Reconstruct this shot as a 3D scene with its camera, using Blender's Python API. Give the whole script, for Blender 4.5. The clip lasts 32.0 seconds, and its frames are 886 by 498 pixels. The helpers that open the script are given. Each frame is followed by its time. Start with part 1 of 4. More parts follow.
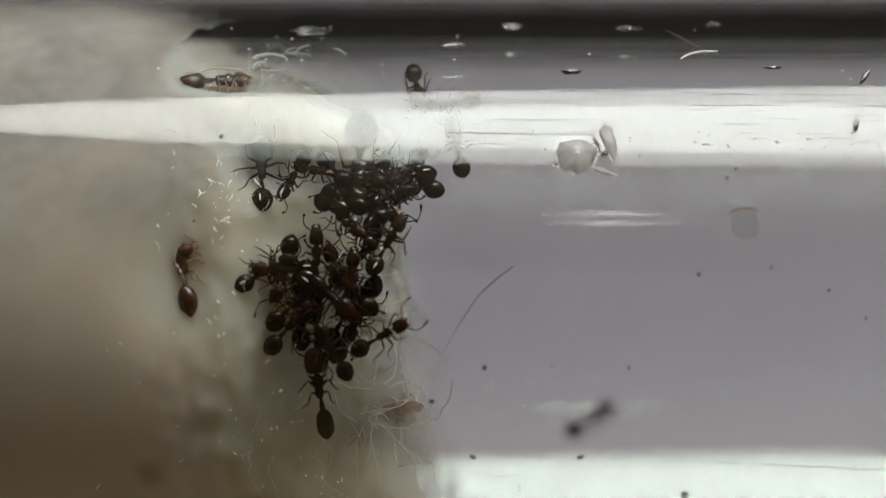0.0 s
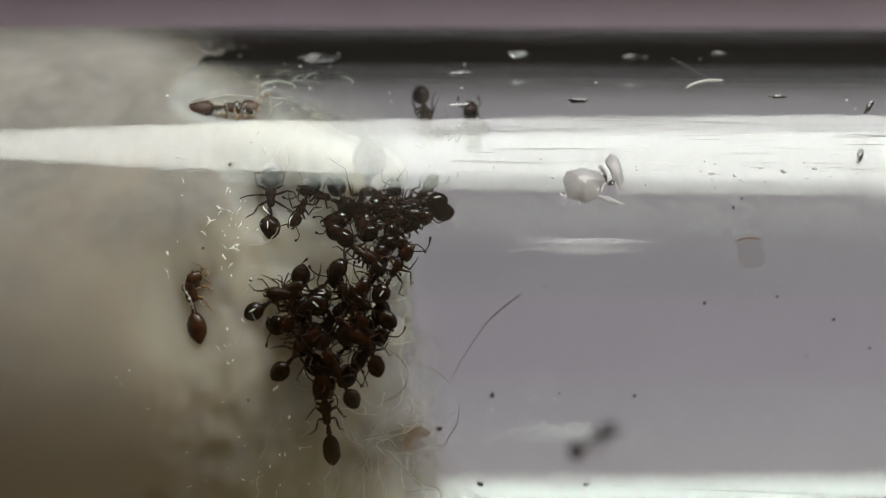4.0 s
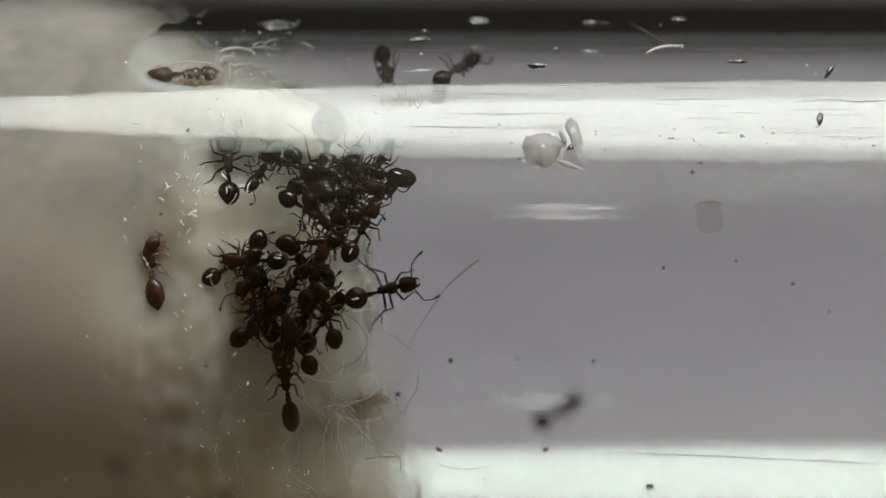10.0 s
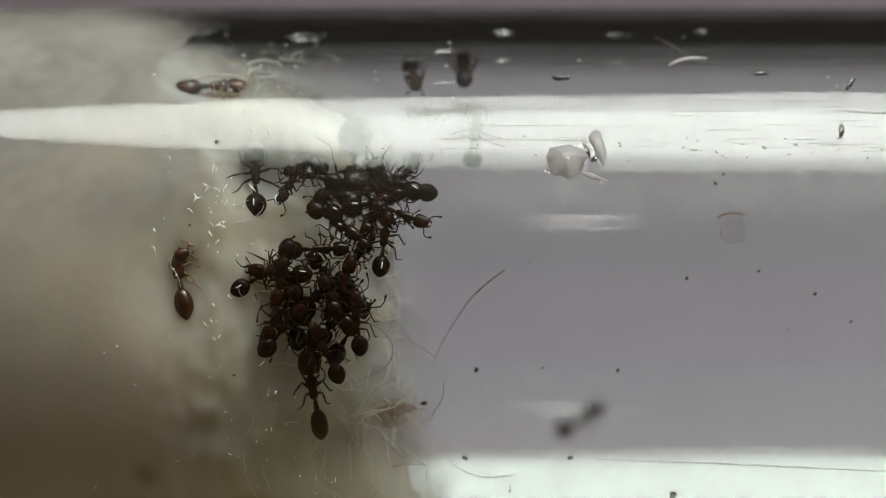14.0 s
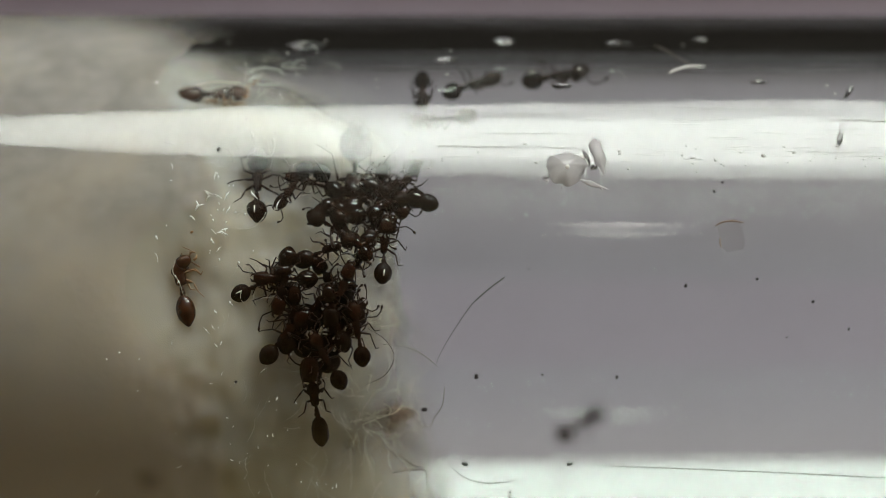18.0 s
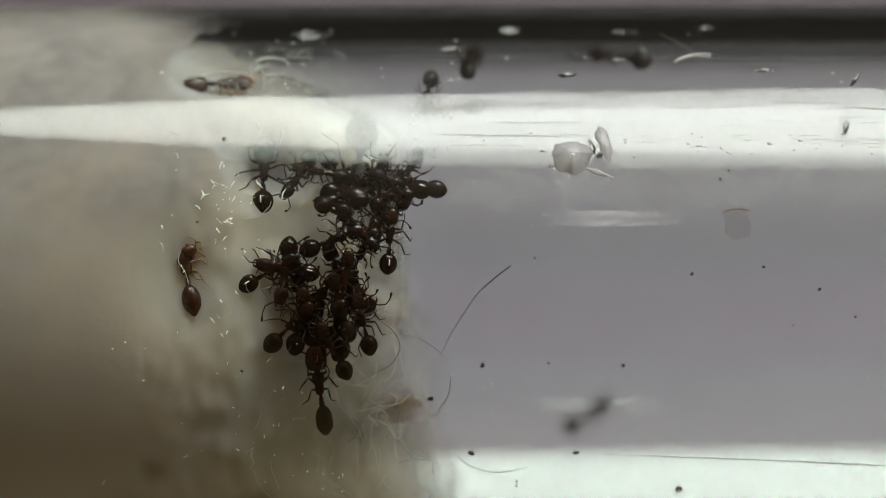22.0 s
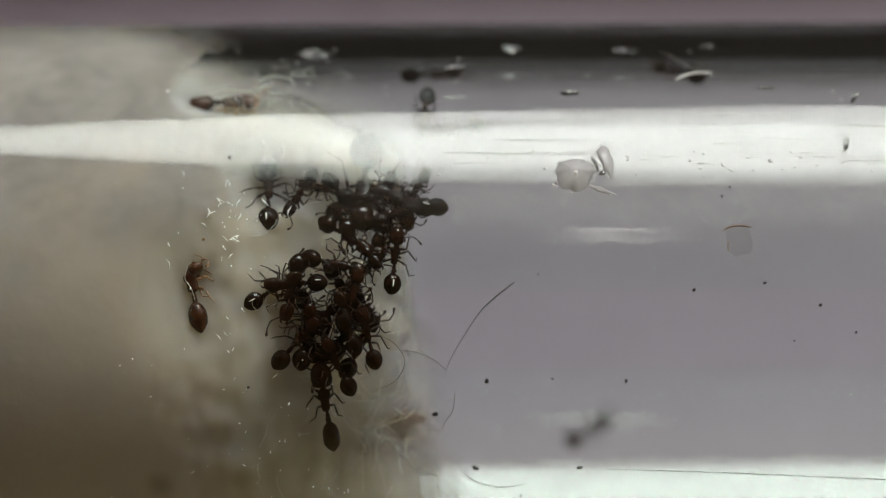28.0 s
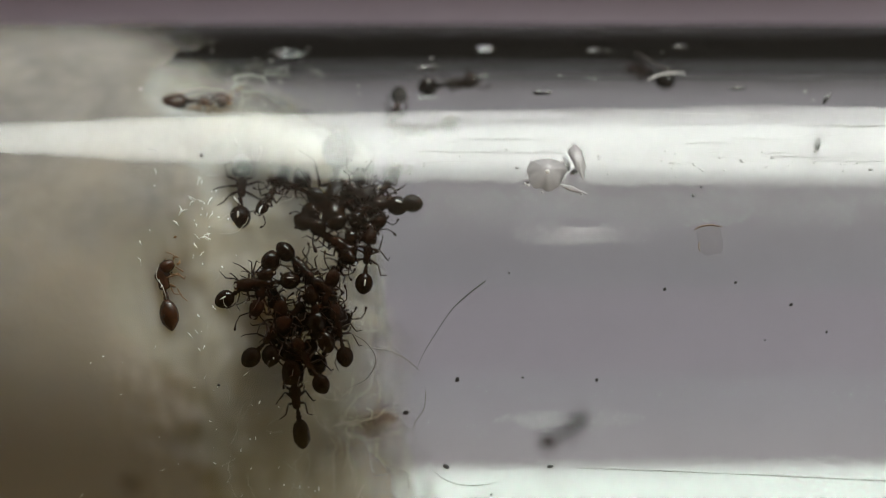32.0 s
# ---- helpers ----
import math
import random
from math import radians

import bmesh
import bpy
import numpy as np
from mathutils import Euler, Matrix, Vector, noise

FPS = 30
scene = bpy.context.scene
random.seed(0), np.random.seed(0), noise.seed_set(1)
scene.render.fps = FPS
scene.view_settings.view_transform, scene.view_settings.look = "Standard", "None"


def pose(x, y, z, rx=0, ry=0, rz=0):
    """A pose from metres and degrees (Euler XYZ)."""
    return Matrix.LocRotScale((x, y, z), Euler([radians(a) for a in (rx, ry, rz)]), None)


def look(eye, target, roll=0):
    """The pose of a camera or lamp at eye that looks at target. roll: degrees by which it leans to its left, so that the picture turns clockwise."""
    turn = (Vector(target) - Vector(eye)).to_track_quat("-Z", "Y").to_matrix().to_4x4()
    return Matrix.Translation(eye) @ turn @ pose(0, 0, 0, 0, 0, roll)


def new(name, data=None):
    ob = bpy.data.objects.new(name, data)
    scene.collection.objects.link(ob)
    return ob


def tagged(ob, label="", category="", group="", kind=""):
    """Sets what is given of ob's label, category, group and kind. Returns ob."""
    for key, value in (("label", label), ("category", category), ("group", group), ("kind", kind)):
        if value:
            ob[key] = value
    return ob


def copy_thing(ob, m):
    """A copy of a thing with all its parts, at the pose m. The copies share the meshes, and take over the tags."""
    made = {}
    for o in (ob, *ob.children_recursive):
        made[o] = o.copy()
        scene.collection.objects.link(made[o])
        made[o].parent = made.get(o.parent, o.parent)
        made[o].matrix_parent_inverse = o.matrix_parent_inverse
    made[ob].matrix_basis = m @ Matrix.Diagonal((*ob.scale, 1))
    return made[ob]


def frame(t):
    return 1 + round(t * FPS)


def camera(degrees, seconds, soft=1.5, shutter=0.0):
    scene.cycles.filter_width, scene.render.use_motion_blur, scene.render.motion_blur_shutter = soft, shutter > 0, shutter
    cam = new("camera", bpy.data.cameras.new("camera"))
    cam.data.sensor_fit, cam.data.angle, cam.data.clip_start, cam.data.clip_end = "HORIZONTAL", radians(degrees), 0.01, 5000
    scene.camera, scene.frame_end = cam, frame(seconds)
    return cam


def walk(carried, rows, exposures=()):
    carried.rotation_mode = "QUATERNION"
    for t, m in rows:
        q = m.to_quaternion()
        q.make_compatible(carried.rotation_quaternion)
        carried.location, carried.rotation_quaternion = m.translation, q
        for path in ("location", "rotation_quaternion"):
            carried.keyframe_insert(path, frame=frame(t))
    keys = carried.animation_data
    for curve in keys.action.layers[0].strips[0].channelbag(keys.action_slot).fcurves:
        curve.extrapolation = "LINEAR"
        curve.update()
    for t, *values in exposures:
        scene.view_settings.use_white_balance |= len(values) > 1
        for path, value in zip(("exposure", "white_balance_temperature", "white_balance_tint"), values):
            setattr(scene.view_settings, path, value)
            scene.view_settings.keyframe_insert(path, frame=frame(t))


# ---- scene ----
MM = 0.001          # all sizes below are in millimetres
AXIS = 8.0          # height of the tube's axis over the card
OUT, INN = 8.12, 7.2  # outer and inner radius of the glass

cam = camera(20, 32.0, soft=0.75)
# seconds, x, y, height over the tube's axis (mm), small turns (degrees) of a hand-held macro camera
WALK = [
    (0, 0.000, 1.884, 63.46, 0.003, 0.008, 0.012), (0.5, 0.008, 1.985, 64.12, 0.043, 0.014, 0.002), (1, -0.456, 1.888, 63.83, 0.069, 0.031, -0.071),
    (1.5, 0.185, 2.258, 63.58, -0.131, -0.285, 0.126), (2, 0.046, 2.332, 63.76, -0.027, -0.265, 0.133), (2.5, -0.316, 2.433, 63.91, 0.000, -0.217, -0.020),
    (3, -0.205, 2.583, 63.94, -0.123, -0.285, 0.067), (3.5, -0.495, 2.588, 63.88, -0.051, -0.338, 0.209), (5.5, -0.334, 2.094, 63.66, -0.011, -0.146, 0.019),
    (6, -0.152, 1.978, 63.49, -0.090, -0.258, 0.154), (6.5, 0.180, 2.082, 63.61, -0.073, -0.259, 0.064), (7, 0.044, 2.221, 64.01, -0.039, -0.406, 0.132),
    (7.5, -0.217, 2.234, 64.32, -0.087, -0.192, 0.032), (8, 0.061, 2.012, 63.78, -0.316, -0.396, 0.152), (8.5, -0.093, 2.122, 63.62, -0.335, -0.291, 0.137),
    (9, 0.137, 2.102, 63.38, -0.350, -0.382, 0.059), (9.5, 0.202, 2.047, 63.37, -0.341, -0.433, 0.085), (10, 0.273, 1.940, 63.69, -0.203, -0.484, 0.032),
    (10.5, 0.093, 1.998, 63.98, -0.103, -0.336, 0.000), (11, -0.148, 2.075, 63.91, -0.194, -0.256, 0.023), (11.5, -0.119, 2.030, 63.66, -0.333, -0.363, 0.072),
    (12, -0.072, 2.035, 63.65, -0.333, -0.327, 0.067), (12.5, 0.075, 2.098, 63.39, -0.355, -0.520, 0.097), (13, 0.154, 1.979, 63.84, -0.164, -0.384, 0.037),
    (13.5, 0.109, 2.032, 64.20, -0.084, -0.245, 0.044), (14, -0.047, 2.066, 64.32, -0.090, -0.218, 0.019), (14.5, -0.020, 1.973, 64.10, -0.181, -0.135, 0.045),
    (16.5, 0.508, 2.075, 63.68, -0.290, -0.279, 0.070), (17, 0.354, 2.161, 64.49, 0.117, -0.117, -0.261), (17.5, 0.305, 2.269, 64.44, -0.219, -0.158, -0.078),
    (18, 0.039, 2.325, 64.67, -0.180, -0.121, 0.078), (18.5, -0.036, 2.357, 64.51, -0.253, -0.108, 0.020), (19, 0.237, 2.097, 64.28, -0.284, 0.045, -0.115),
    (19.5, 0.120, 2.100, 64.48, -0.229, 0.128, -0.212), (20, 0.009, 2.116, 64.27, -0.259, 0.052, -0.168), (20.5, -0.098, 2.200, 64.31, -0.197, 0.086, -0.046),
    (21, 1.119, 2.112, 63.89, -0.144, -0.411, 0.064), (21.5, 0.505, 2.136, 64.70, -0.023, -0.182, 0.007), (22, 0.084, 2.017, 64.60, -0.126, 0.056, -0.079),
    (22.5, 0.262, 1.906, 64.20, -0.089, -0.018, -0.092), (23, 0.475, 1.750, 63.93, -0.255, 0.021, -0.191), (23.5, 0.421, 1.879, 63.80, -0.343, -0.125, -0.128),
    (24, 0.459, 1.976, 64.15, -0.236, -0.371, -0.060), (24.5, -0.154, 2.057, 64.93, 0.020, 0.060, -0.141), (26.5, 0.054, 1.927, 64.00, -0.160, -0.299, -0.184),
    (27, -0.089, 2.027, 64.79, 0.036, -0.218, -0.210), (27.5, 0.177, 2.179, 65.13, 0.184, -0.353, -0.080), (28, -0.111, 2.109, 65.12, 0.168, -0.042, -0.204),
    (28.5, -0.071, 2.041, 65.15, -0.016, -0.160, -0.144), (29, 0.499, 1.935, 64.33, -0.285, -0.267, -0.087), (29.5, 0.424, 1.697, 64.51, -0.047, -0.518, -0.223),
    (30, 0.171, 1.700, 64.93, -0.002, -0.110, -0.246), (30.5, 0.733, 1.309, 64.77, 0.230, -0.374, -0.127), (31, 0.423, 1.461, 64.34, 0.085, -0.316, -0.021),
    (31.5, 0.315, 1.664, 64.52, 0.133, -0.220, 0.102), (32, 0.350, 1.810, 65.15, 0.432, -0.239, 0.007),
]
walk(cam, [(t, pose(x * MM, y * MM, (AXIS + z) * MM, rx, ry, rz)) for t, x, y, z, rx, ry, rz in WALK],
     exposures=[(0, 0.0, 6500, 11), (2, 0.06, 6500, 11), (3.5, 0.06, 6500, 11), (6, 0.03, 6500, 10.5), (12, 0.0, 6500, 9.5), (17, 0.03, 6500, 7.5), (24, 0.0, 6500, 7.5), (27, 0.02, 6500, 8.5), (29, 0.0, 6500, 10), (32, 0.0, 6500, 10)])
cam.data.dof.use_dof = True
cam.data.dof.focus_distance = 57.5 * MM
cam.data.dof.aperture_fstop = 42

# ---- light: a dim room, one round desk lamp beside the tube ----
world = bpy.data.worlds.new("room")
scene.world = world
world.use_nodes = True
wn, wl = world.node_tree.nodes, world.node_tree.links
bg = wn["Background"]
wtc = wn.new("ShaderNodeTexCoord")
wsep = wn.new("ShaderNodeSeparateXYZ")
wmap = wn.new("ShaderNodeMapRange")
wmap.inputs["From Min"].default_value, wmap.inputs["From Max"].default_value = -1.0, 1.0
wramp = wn.new("ShaderNodeValToRGB")
wramp.color_ramp.elements[0].color = (0.245, 0.158, 0.056, 1)
wramp.color_ramp.elements[1].color = (0.20, 0.203, 0.20, 1)
wl.new(wtc.outputs["Generated"], wsep.inputs[0])
wdim = wn.new("ShaderNodeMath")   # the ceiling is darker than the lamp's side of the room
wdim.operation = "MULTIPLY_ADD"
wdim.inputs[1].default_value = -0.8
wl.new(wsep.outputs["Z"], wdim.inputs[0])
wl.new(wsep.outputs["Y"], wdim.inputs[2])
wl.new(wdim.outputs[0], wmap.inputs["Value"])
wl.new(wmap.outputs[0], wramp.inputs[0])
wl.new(wramp.outputs[0], bg.inputs["Color"])
wup = wn.new("ShaderNodeMapRange")   # and it drops overhead, standing in for the camera that blocks the ceiling
wup.interpolation_type = "SMOOTHSTEP"
wup.inputs["From Min"].default_value, wup.inputs["From Max"].default_value = 0.45, 1.0
wup.inputs["To Min"].default_value, wup.inputs["To Max"].default_value = 1.0, 0.06
wl.new(wsep.outputs["Z"], wup.inputs["Value"])
wl.new(wup.outputs[0], bg.inputs["Strength"])

lamp_data = bpy.data.lights.new("desk_lamp", "AREA")
lamp_data.shape, lamp_data.size, lamp_data.size_y = "ELLIPSE", 0.364, 0.18
lamp_data.energy, lamp_data.color = 1.4, (1.0, 0.995, 0.945)
lamp = new("desk_lamp", lamp_data)
lamp.matrix_world = look((0.100, 0.338, 0.098), (0.100, 0.0, 0.008))


# ---- materials ----
def material(name, colour, rough=0.5, spread=0.25, scale=900.0, bump=0.0, fine=5000.0, spec=0.5, per_object=0.0, **more):
    """A surface with two sizes of variation in its colour and a fine relief."""
    m = bpy.data.materials.new(name)
    m.use_nodes = True
    n, l = m.node_tree.nodes, m.node_tree.links
    p = n["Principled BSDF"]
    p.inputs["Roughness"].default_value = rough
    p.inputs["Specular IOR Level"].default_value = spec
    for key, value in more.items():
        p.inputs[key.replace("_", " ")].default_value = value
    tc = n.new("ShaderNodeTexCoord")
    big, small = n.new("ShaderNodeTexNoise"), n.new("ShaderNodeTexNoise")
    big.inputs["Scale"].default_value, small.inputs["Scale"].default_value = scale, fine
    big.inputs["Detail"].default_value = 4
    add = n.new("ShaderNodeMath")
    add.operation = "ADD"
    l.new(tc.outputs["Object"], big.inputs["Vector"])
    l.new(tc.outputs["Object"], small.inputs["Vector"])
    half = n.new("ShaderNodeMath")
    half.operation = "MULTIPLY"
    half.inputs[1].default_value = 0.4
    l.new(small.outputs["Fac"], half.inputs[0])
    l.new(big.outputs["Fac"], add.inputs[0])
    l.new(half.outputs[0], add.inputs[1])
    factor = add
    if per_object:
        info, more_add = n.new("ShaderNodeObjectInfo"), n.new("ShaderNodeMath")
        more_add.operation = "MULTIPLY_ADD"
        more_add.inputs[1].default_value = per_object
        l.new(info.outputs["Random"], more_add.inputs[0])
        l.new(add.outputs[0], more_add.inputs[2])
        factor = more_add
    ramp = n.new("ShaderNodeValToRGB")
    ramp.color_ramp.elements[0].position, ramp.color_ramp.elements[1].position = 0.35, 1.05
    ramp.color_ramp.elements[0].color = (*[c * (1 - spread) for c in colour], 1)
    ramp.color_ramp.elements[1].color = (*[min(1, c * (1 + spread)) for c in colour], 1)
    l.new(factor.outputs[0], ramp.inputs[0])
    l.new(ramp.outputs[0], p.inputs["Base Color"])
    if bump:
        b = n.new("ShaderNodeBump")
        b.inputs["Distance"].default_value = bump * MM
        l.new(add.outputs[0], b.inputs["Height"])
        l.new(b.outputs[0], p.inputs["Normal"])
    return m


def clear(name, colour, ior, rough=0.0):
    m = bpy.data.materials.new(name)
    m.use_nodes = True
    n, l = m.node_tree.nodes, m.node_tree.links
    n.remove(n["Principled BSDF"])
    g = n.new("ShaderNodeBsdfGlass")
    g.inputs["Color"].default_value = (*colour, 1)
    g.inputs["IOR"].default_value, g.inputs["Roughness"].default_value = ior, rough
    l.new(g.outputs[0], n["Material Output"].inputs["Surface"])
    return m


def glowing(name, colour, strength):
    m = bpy.data.materials.new(name)
    m.use_nodes = True
    p = m.node_tree.nodes["Principled BSDF"]
    p.inputs["Base Color"].default_value = (0.8, 0.8, 0.8, 1)
    p.inputs["Emission Color"].default_value = (*colour, 1)
    p.inputs["Emission Strength"].default_value = strength
    return m


GLASS = clear("tube_glass", (0.968, 1.0, 0.984), 1.5)
MOIST = clear("moist_inner_glass", (0.972, 1.0, 0.987), 1.5)


def film(mat):
    """A film of water on the inner glass beside the cotton: it takes most of the mirror off that face, with ragged edges."""
    n, l = mat.node_tree.nodes, mat.node_tree.links
    tc, sep, ns = n.new("ShaderNodeTexCoord"), n.new("ShaderNodeSeparateXYZ"), n.new("ShaderNodeTexNoise")
    ns.inputs["Scale"].default_value, ns.inputs["Detail"].default_value = 900.0, 4.0
    l.new(tc.outputs["Object"], ns.inputs["Vector"])
    l.new(tc.outputs["Object"], sep.inputs[0])
    total = None
    for axis, lo, hi, amount in (("X", 0.6, -6.2, 0.0014), ("Y", 1.8, 2.8, 0.0006), ("Y", 6.3, 5.2, 0.0004)):
        wob, edge = n.new("ShaderNodeMath"), n.new("ShaderNodeMapRange")
        wob.operation = "MULTIPLY_ADD"
        wob.inputs[1].default_value = amount
        l.new(ns.outputs["Fac"], wob.inputs[0])
        l.new(sep.outputs[axis], wob.inputs[2])
        edge.interpolation_type = "SMOOTHSTEP"
        edge.inputs["From Min"].default_value, edge.inputs["From Max"].default_value = lo * MM, hi * MM
        edge.inputs["To Min"].default_value = 0.22 if axis == "X" else 0.0   # a weaker share runs on along the tube, added to dim the inner reflection
        l.new(wob.outputs[0], edge.inputs["Value"])
        if total is None:
            total = edge
        else:
            both = n.new("ShaderNodeMath")
            both.operation = "MULTIPLY"
            l.new(total.outputs[0], both.inputs[0])
            l.new(edge.outputs[0], both.inputs[1])
            total = both
    index = n.new("ShaderNodeMath")
    index.operation = "MULTIPLY_ADD"
    index.inputs[1].default_value, index.inputs[2].default_value = -0.34, 1.5
    l.new(total.outputs[0], index.inputs[0])
    for g in n:
        if g.type == "BSDF_GLASS":
            l.new(index.outputs[0], g.inputs["IOR"])


film(MOIST)


def drawn(mat):
    """Drawn glass is faintly ribbed along its length."""
    n, l = mat.node_tree.nodes, mat.node_tree.links
    tc, size, ns, b = n.new("ShaderNodeTexCoord"), n.new("ShaderNodeMapping"), n.new("ShaderNodeTexNoise"), n.new("ShaderNodeBump")
    size.inputs["Scale"].default_value = (130.0, 2600.0, 2600.0)
    ns.inputs["Scale"].default_value, ns.inputs["Detail"].default_value, ns.inputs["Roughness"].default_value = 1.0, 3.0, 0.6
    b.inputs["Distance"].default_value = 0.0031 * MM
    l.new(tc.outputs["Object"], size.inputs["Vector"])
    l.new(size.outputs[0], ns.inputs["Vector"])
    l.new(ns.outputs["Fac"], b.inputs["Height"])
    for g in n:
        if g.type == "BSDF_GLASS":
            l.new(b.outputs[0], g.inputs["Normal"])


drawn(GLASS)
WATER = material("cloudy_water", (0.92, 0.92, 0.93), rough=0.06, spread=0.08, scale=2500, Transmission_Weight=0.6, IOR=1.33)
CLEAR_WATER = material("clear_water", (0.97, 0.98, 0.975), rough=0.015, spread=0.02, scale=2500, Transmission_Weight=0.97, IOR=1.33)
CARD = material("grey_card", (0.418, 0.349, 0.428), rough=0.8, spread=0.06, scale=60, fine=900, bump=0.01)
DESK = material("dark_desk", (0.042, 0.035, 0.034), rough=0.85, spread=0.3, scale=30, fine=600, spec=0.15)
COTTON = material("wet_cotton", (0.235, 0.217, 0.203), rough=0.75, spread=0.3, scale=520, fine=2600, bump=0.03, spec=0.3, Subsurface_Weight=0.9, Subsurface_Scale=1.0, Subsurface_Radius=(0.0034, 0.0029, 0.0019))


def stain_shade(mat, spots, colour):
    """Blends a dirt, tone or shade colour into a material round the given spots (x, y, z, radius in mm), with ragged
    edges.
    """
    n, l = mat.node_tree.nodes, mat.node_tree.links
    p = n["Principled BSDF"]
    socket = p.inputs["Base Color"].links[0].from_socket
    tc, ragged_noise = n.new("ShaderNodeTexCoord"), n.new("ShaderNodeTexNoise")
    ragged_noise.inputs["Scale"].default_value, ragged_noise.inputs["Detail"].default_value = 380.0, 5.0
    l.new(tc.outputs["Object"], ragged_noise.inputs["Vector"])
    for x, y, z, r in spots:
        far, ramp, mix = n.new("ShaderNodeVectorMath"), n.new("ShaderNodeMapRange"), n.new("ShaderNodeMix")
        far.operation = "DISTANCE"
        far.inputs[1].default_value = (x * MM, y * MM, z * MM)
        l.new(tc.outputs["Object"], far.inputs[0])
        wob = n.new("ShaderNodeMath")
        wob.operation = "MULTIPLY_ADD"
        wob.inputs[1].default_value = r * 1.6 * MM
        l.new(ragged_noise.outputs["Fac"], wob.inputs[0])
        l.new(far.outputs["Value"], wob.inputs[2])
        ramp.interpolation_type = "SMOOTHSTEP"
        ramp.inputs["From Min"].default_value, ramp.inputs["From Max"].default_value = r * 1.0 * MM, r * 2.1 * MM
        ramp.inputs["To Min"].default_value, ramp.inputs["To Max"].default_value = 0.7, 0.0
        l.new(wob.outputs[0], ramp.inputs["Value"])
        mix.data_type = "RGBA"
        mix.inputs[7].default_value = (*colour, 1)
        l.new(ramp.outputs[0], mix.inputs[0])
        l.new(socket, mix.inputs[6])
        socket = mix.outputs[2]
    l.new(socket, p.inputs["Base Color"])


def thin_out(mat, solid, gone):
    """Cotton grows thin towards its loose end, so that the card shows through."""
    n, l = mat.node_tree.nodes, mat.node_tree.links
    tc, sep, ns = n.new("ShaderNodeTexCoord"), n.new("ShaderNodeSeparateXYZ"), n.new("ShaderNodeTexNoise")
    ns.inputs["Scale"].default_value, ns.inputs["Detail"].default_value = 700.0, 6.0
    l.new(tc.outputs["Object"], ns.inputs["Vector"])
    l.new(tc.outputs["Object"], sep.inputs[0])
    wob, edge = n.new("ShaderNodeMath"), n.new("ShaderNodeMapRange")
    wob.operation = "MULTIPLY_ADD"
    wob.inputs[1].default_value = 1.6 * MM
    l.new(ns.outputs["Fac"], wob.inputs[0])
    low, slant = n.new("ShaderNodeMath"), n.new("ShaderNodeMath")   # the lower side reaches further out
    low.operation, slant.operation = "MINIMUM", "MULTIPLY_ADD"
    low.inputs[1].default_value = -2.5 * MM
    l.new(sep.outputs["Y"], low.inputs[0])
    l.new(low.outputs[0], slant.inputs[0])
    slant.inputs[1].default_value = 0.5
    l.new(sep.outputs["X"], slant.inputs[2])
    high, lean = n.new("ShaderNodeMath"), n.new("ShaderNodeMath")   # and the upper side draws back
    high.operation, lean.operation = "MAXIMUM", "MULTIPLY_ADD"
    high.inputs[1].default_value = 4.3 * MM
    l.new(sep.outputs["Y"], high.inputs[0])
    l.new(high.outputs[0], lean.inputs[0])
    lean.inputs[1].default_value = 2.0
    l.new(slant.outputs[0], lean.inputs[2])
    l.new(lean.outputs[0], wob.inputs[2])
    edge.interpolation_type = "SMOOTHSTEP"
    edge.inputs["From Min"].default_value, edge.inputs["From Max"].default_value = (gone + 9.4) * MM, (solid + 9.4) * MM
    l.new(wob.outputs[0], edge.inputs["Value"])
    l.new(edge.outputs[0], n["Principled BSDF"].inputs["Alpha"])


# a paler, warmer tone over the lower side and the middle
stain_shade(COTTON, ((-9.5, -4.5, AXIS + 5.0, 6.0), (-5.5, -4.0, AXIS + 5.5, 6.0), (-8.0, 0.0, AXIS + 7.0, 4.0), (-4.0, 0.0, AXIS + 6.0, 4.0), (-3.6, -5.0, AXIS + 4.0, 5.0)), (0.366, 0.314, 0.258))
# browner, darker patches; the shade of the plug's lower end is in this colour
stain_shade(COTTON, ((-2.0, -3.8, AXIS + 4.5, 3.2), (-6.0, -5.0, AXIS + 5.0, 2.4), (-4.6, -2.6, AXIS + 6.3, 1.1)), (0.26, 0.22, 0.16))
stain_shade(COTTON, ((-4.7, -3.9, AXIS + 5.4, 0.7), (-4.9, -5.1, AXIS + 4.4, 0.6), (-3.4, -4.7, AXIS + 4.6, 0.6), (-6.6, -3.0, AXIS + 6.5, 0.4)), (0.13, 0.10, 0.075))
thin_out(COTTON, -4.1, -1.1)
FIBRE = material("cotton_fibre", (0.46, 0.43, 0.37), rough=0.35, spread=0.1)
WET_STRAND = material("wet_strand", (0.62, 0.64, 0.6), rough=0.08, spread=0.25, scale=2500, Transmission_Weight=0.5, IOR=1.36)
# near-white: painted glints on cotton and drops, and one white hair
GLINT = material("white_glint_fibre", (0.9, 0.9, 0.88), rough=0.15, spread=0.1)
ANT = material("ant_dark_brown", (0.0055, 0.0017, 0.0006), rough=0.07, spread=0.7, scale=2500, fine=16000, bump=0.0012, spec=0.32, per_object=0.25)
ANT_RED = material("ant_red_brown", (0.0085, 0.0022, 0.0007), rough=0.1, spread=0.8, scale=2500, fine=16000, bump=0.003, spec=0.28, per_object=0.3)
ANT_LEG = material("ant_leg_brown", (0.012, 0.004, 0.0015), rough=0.35, spread=0.5, scale=2500, fine=16000, spec=0.15, per_object=0.3)
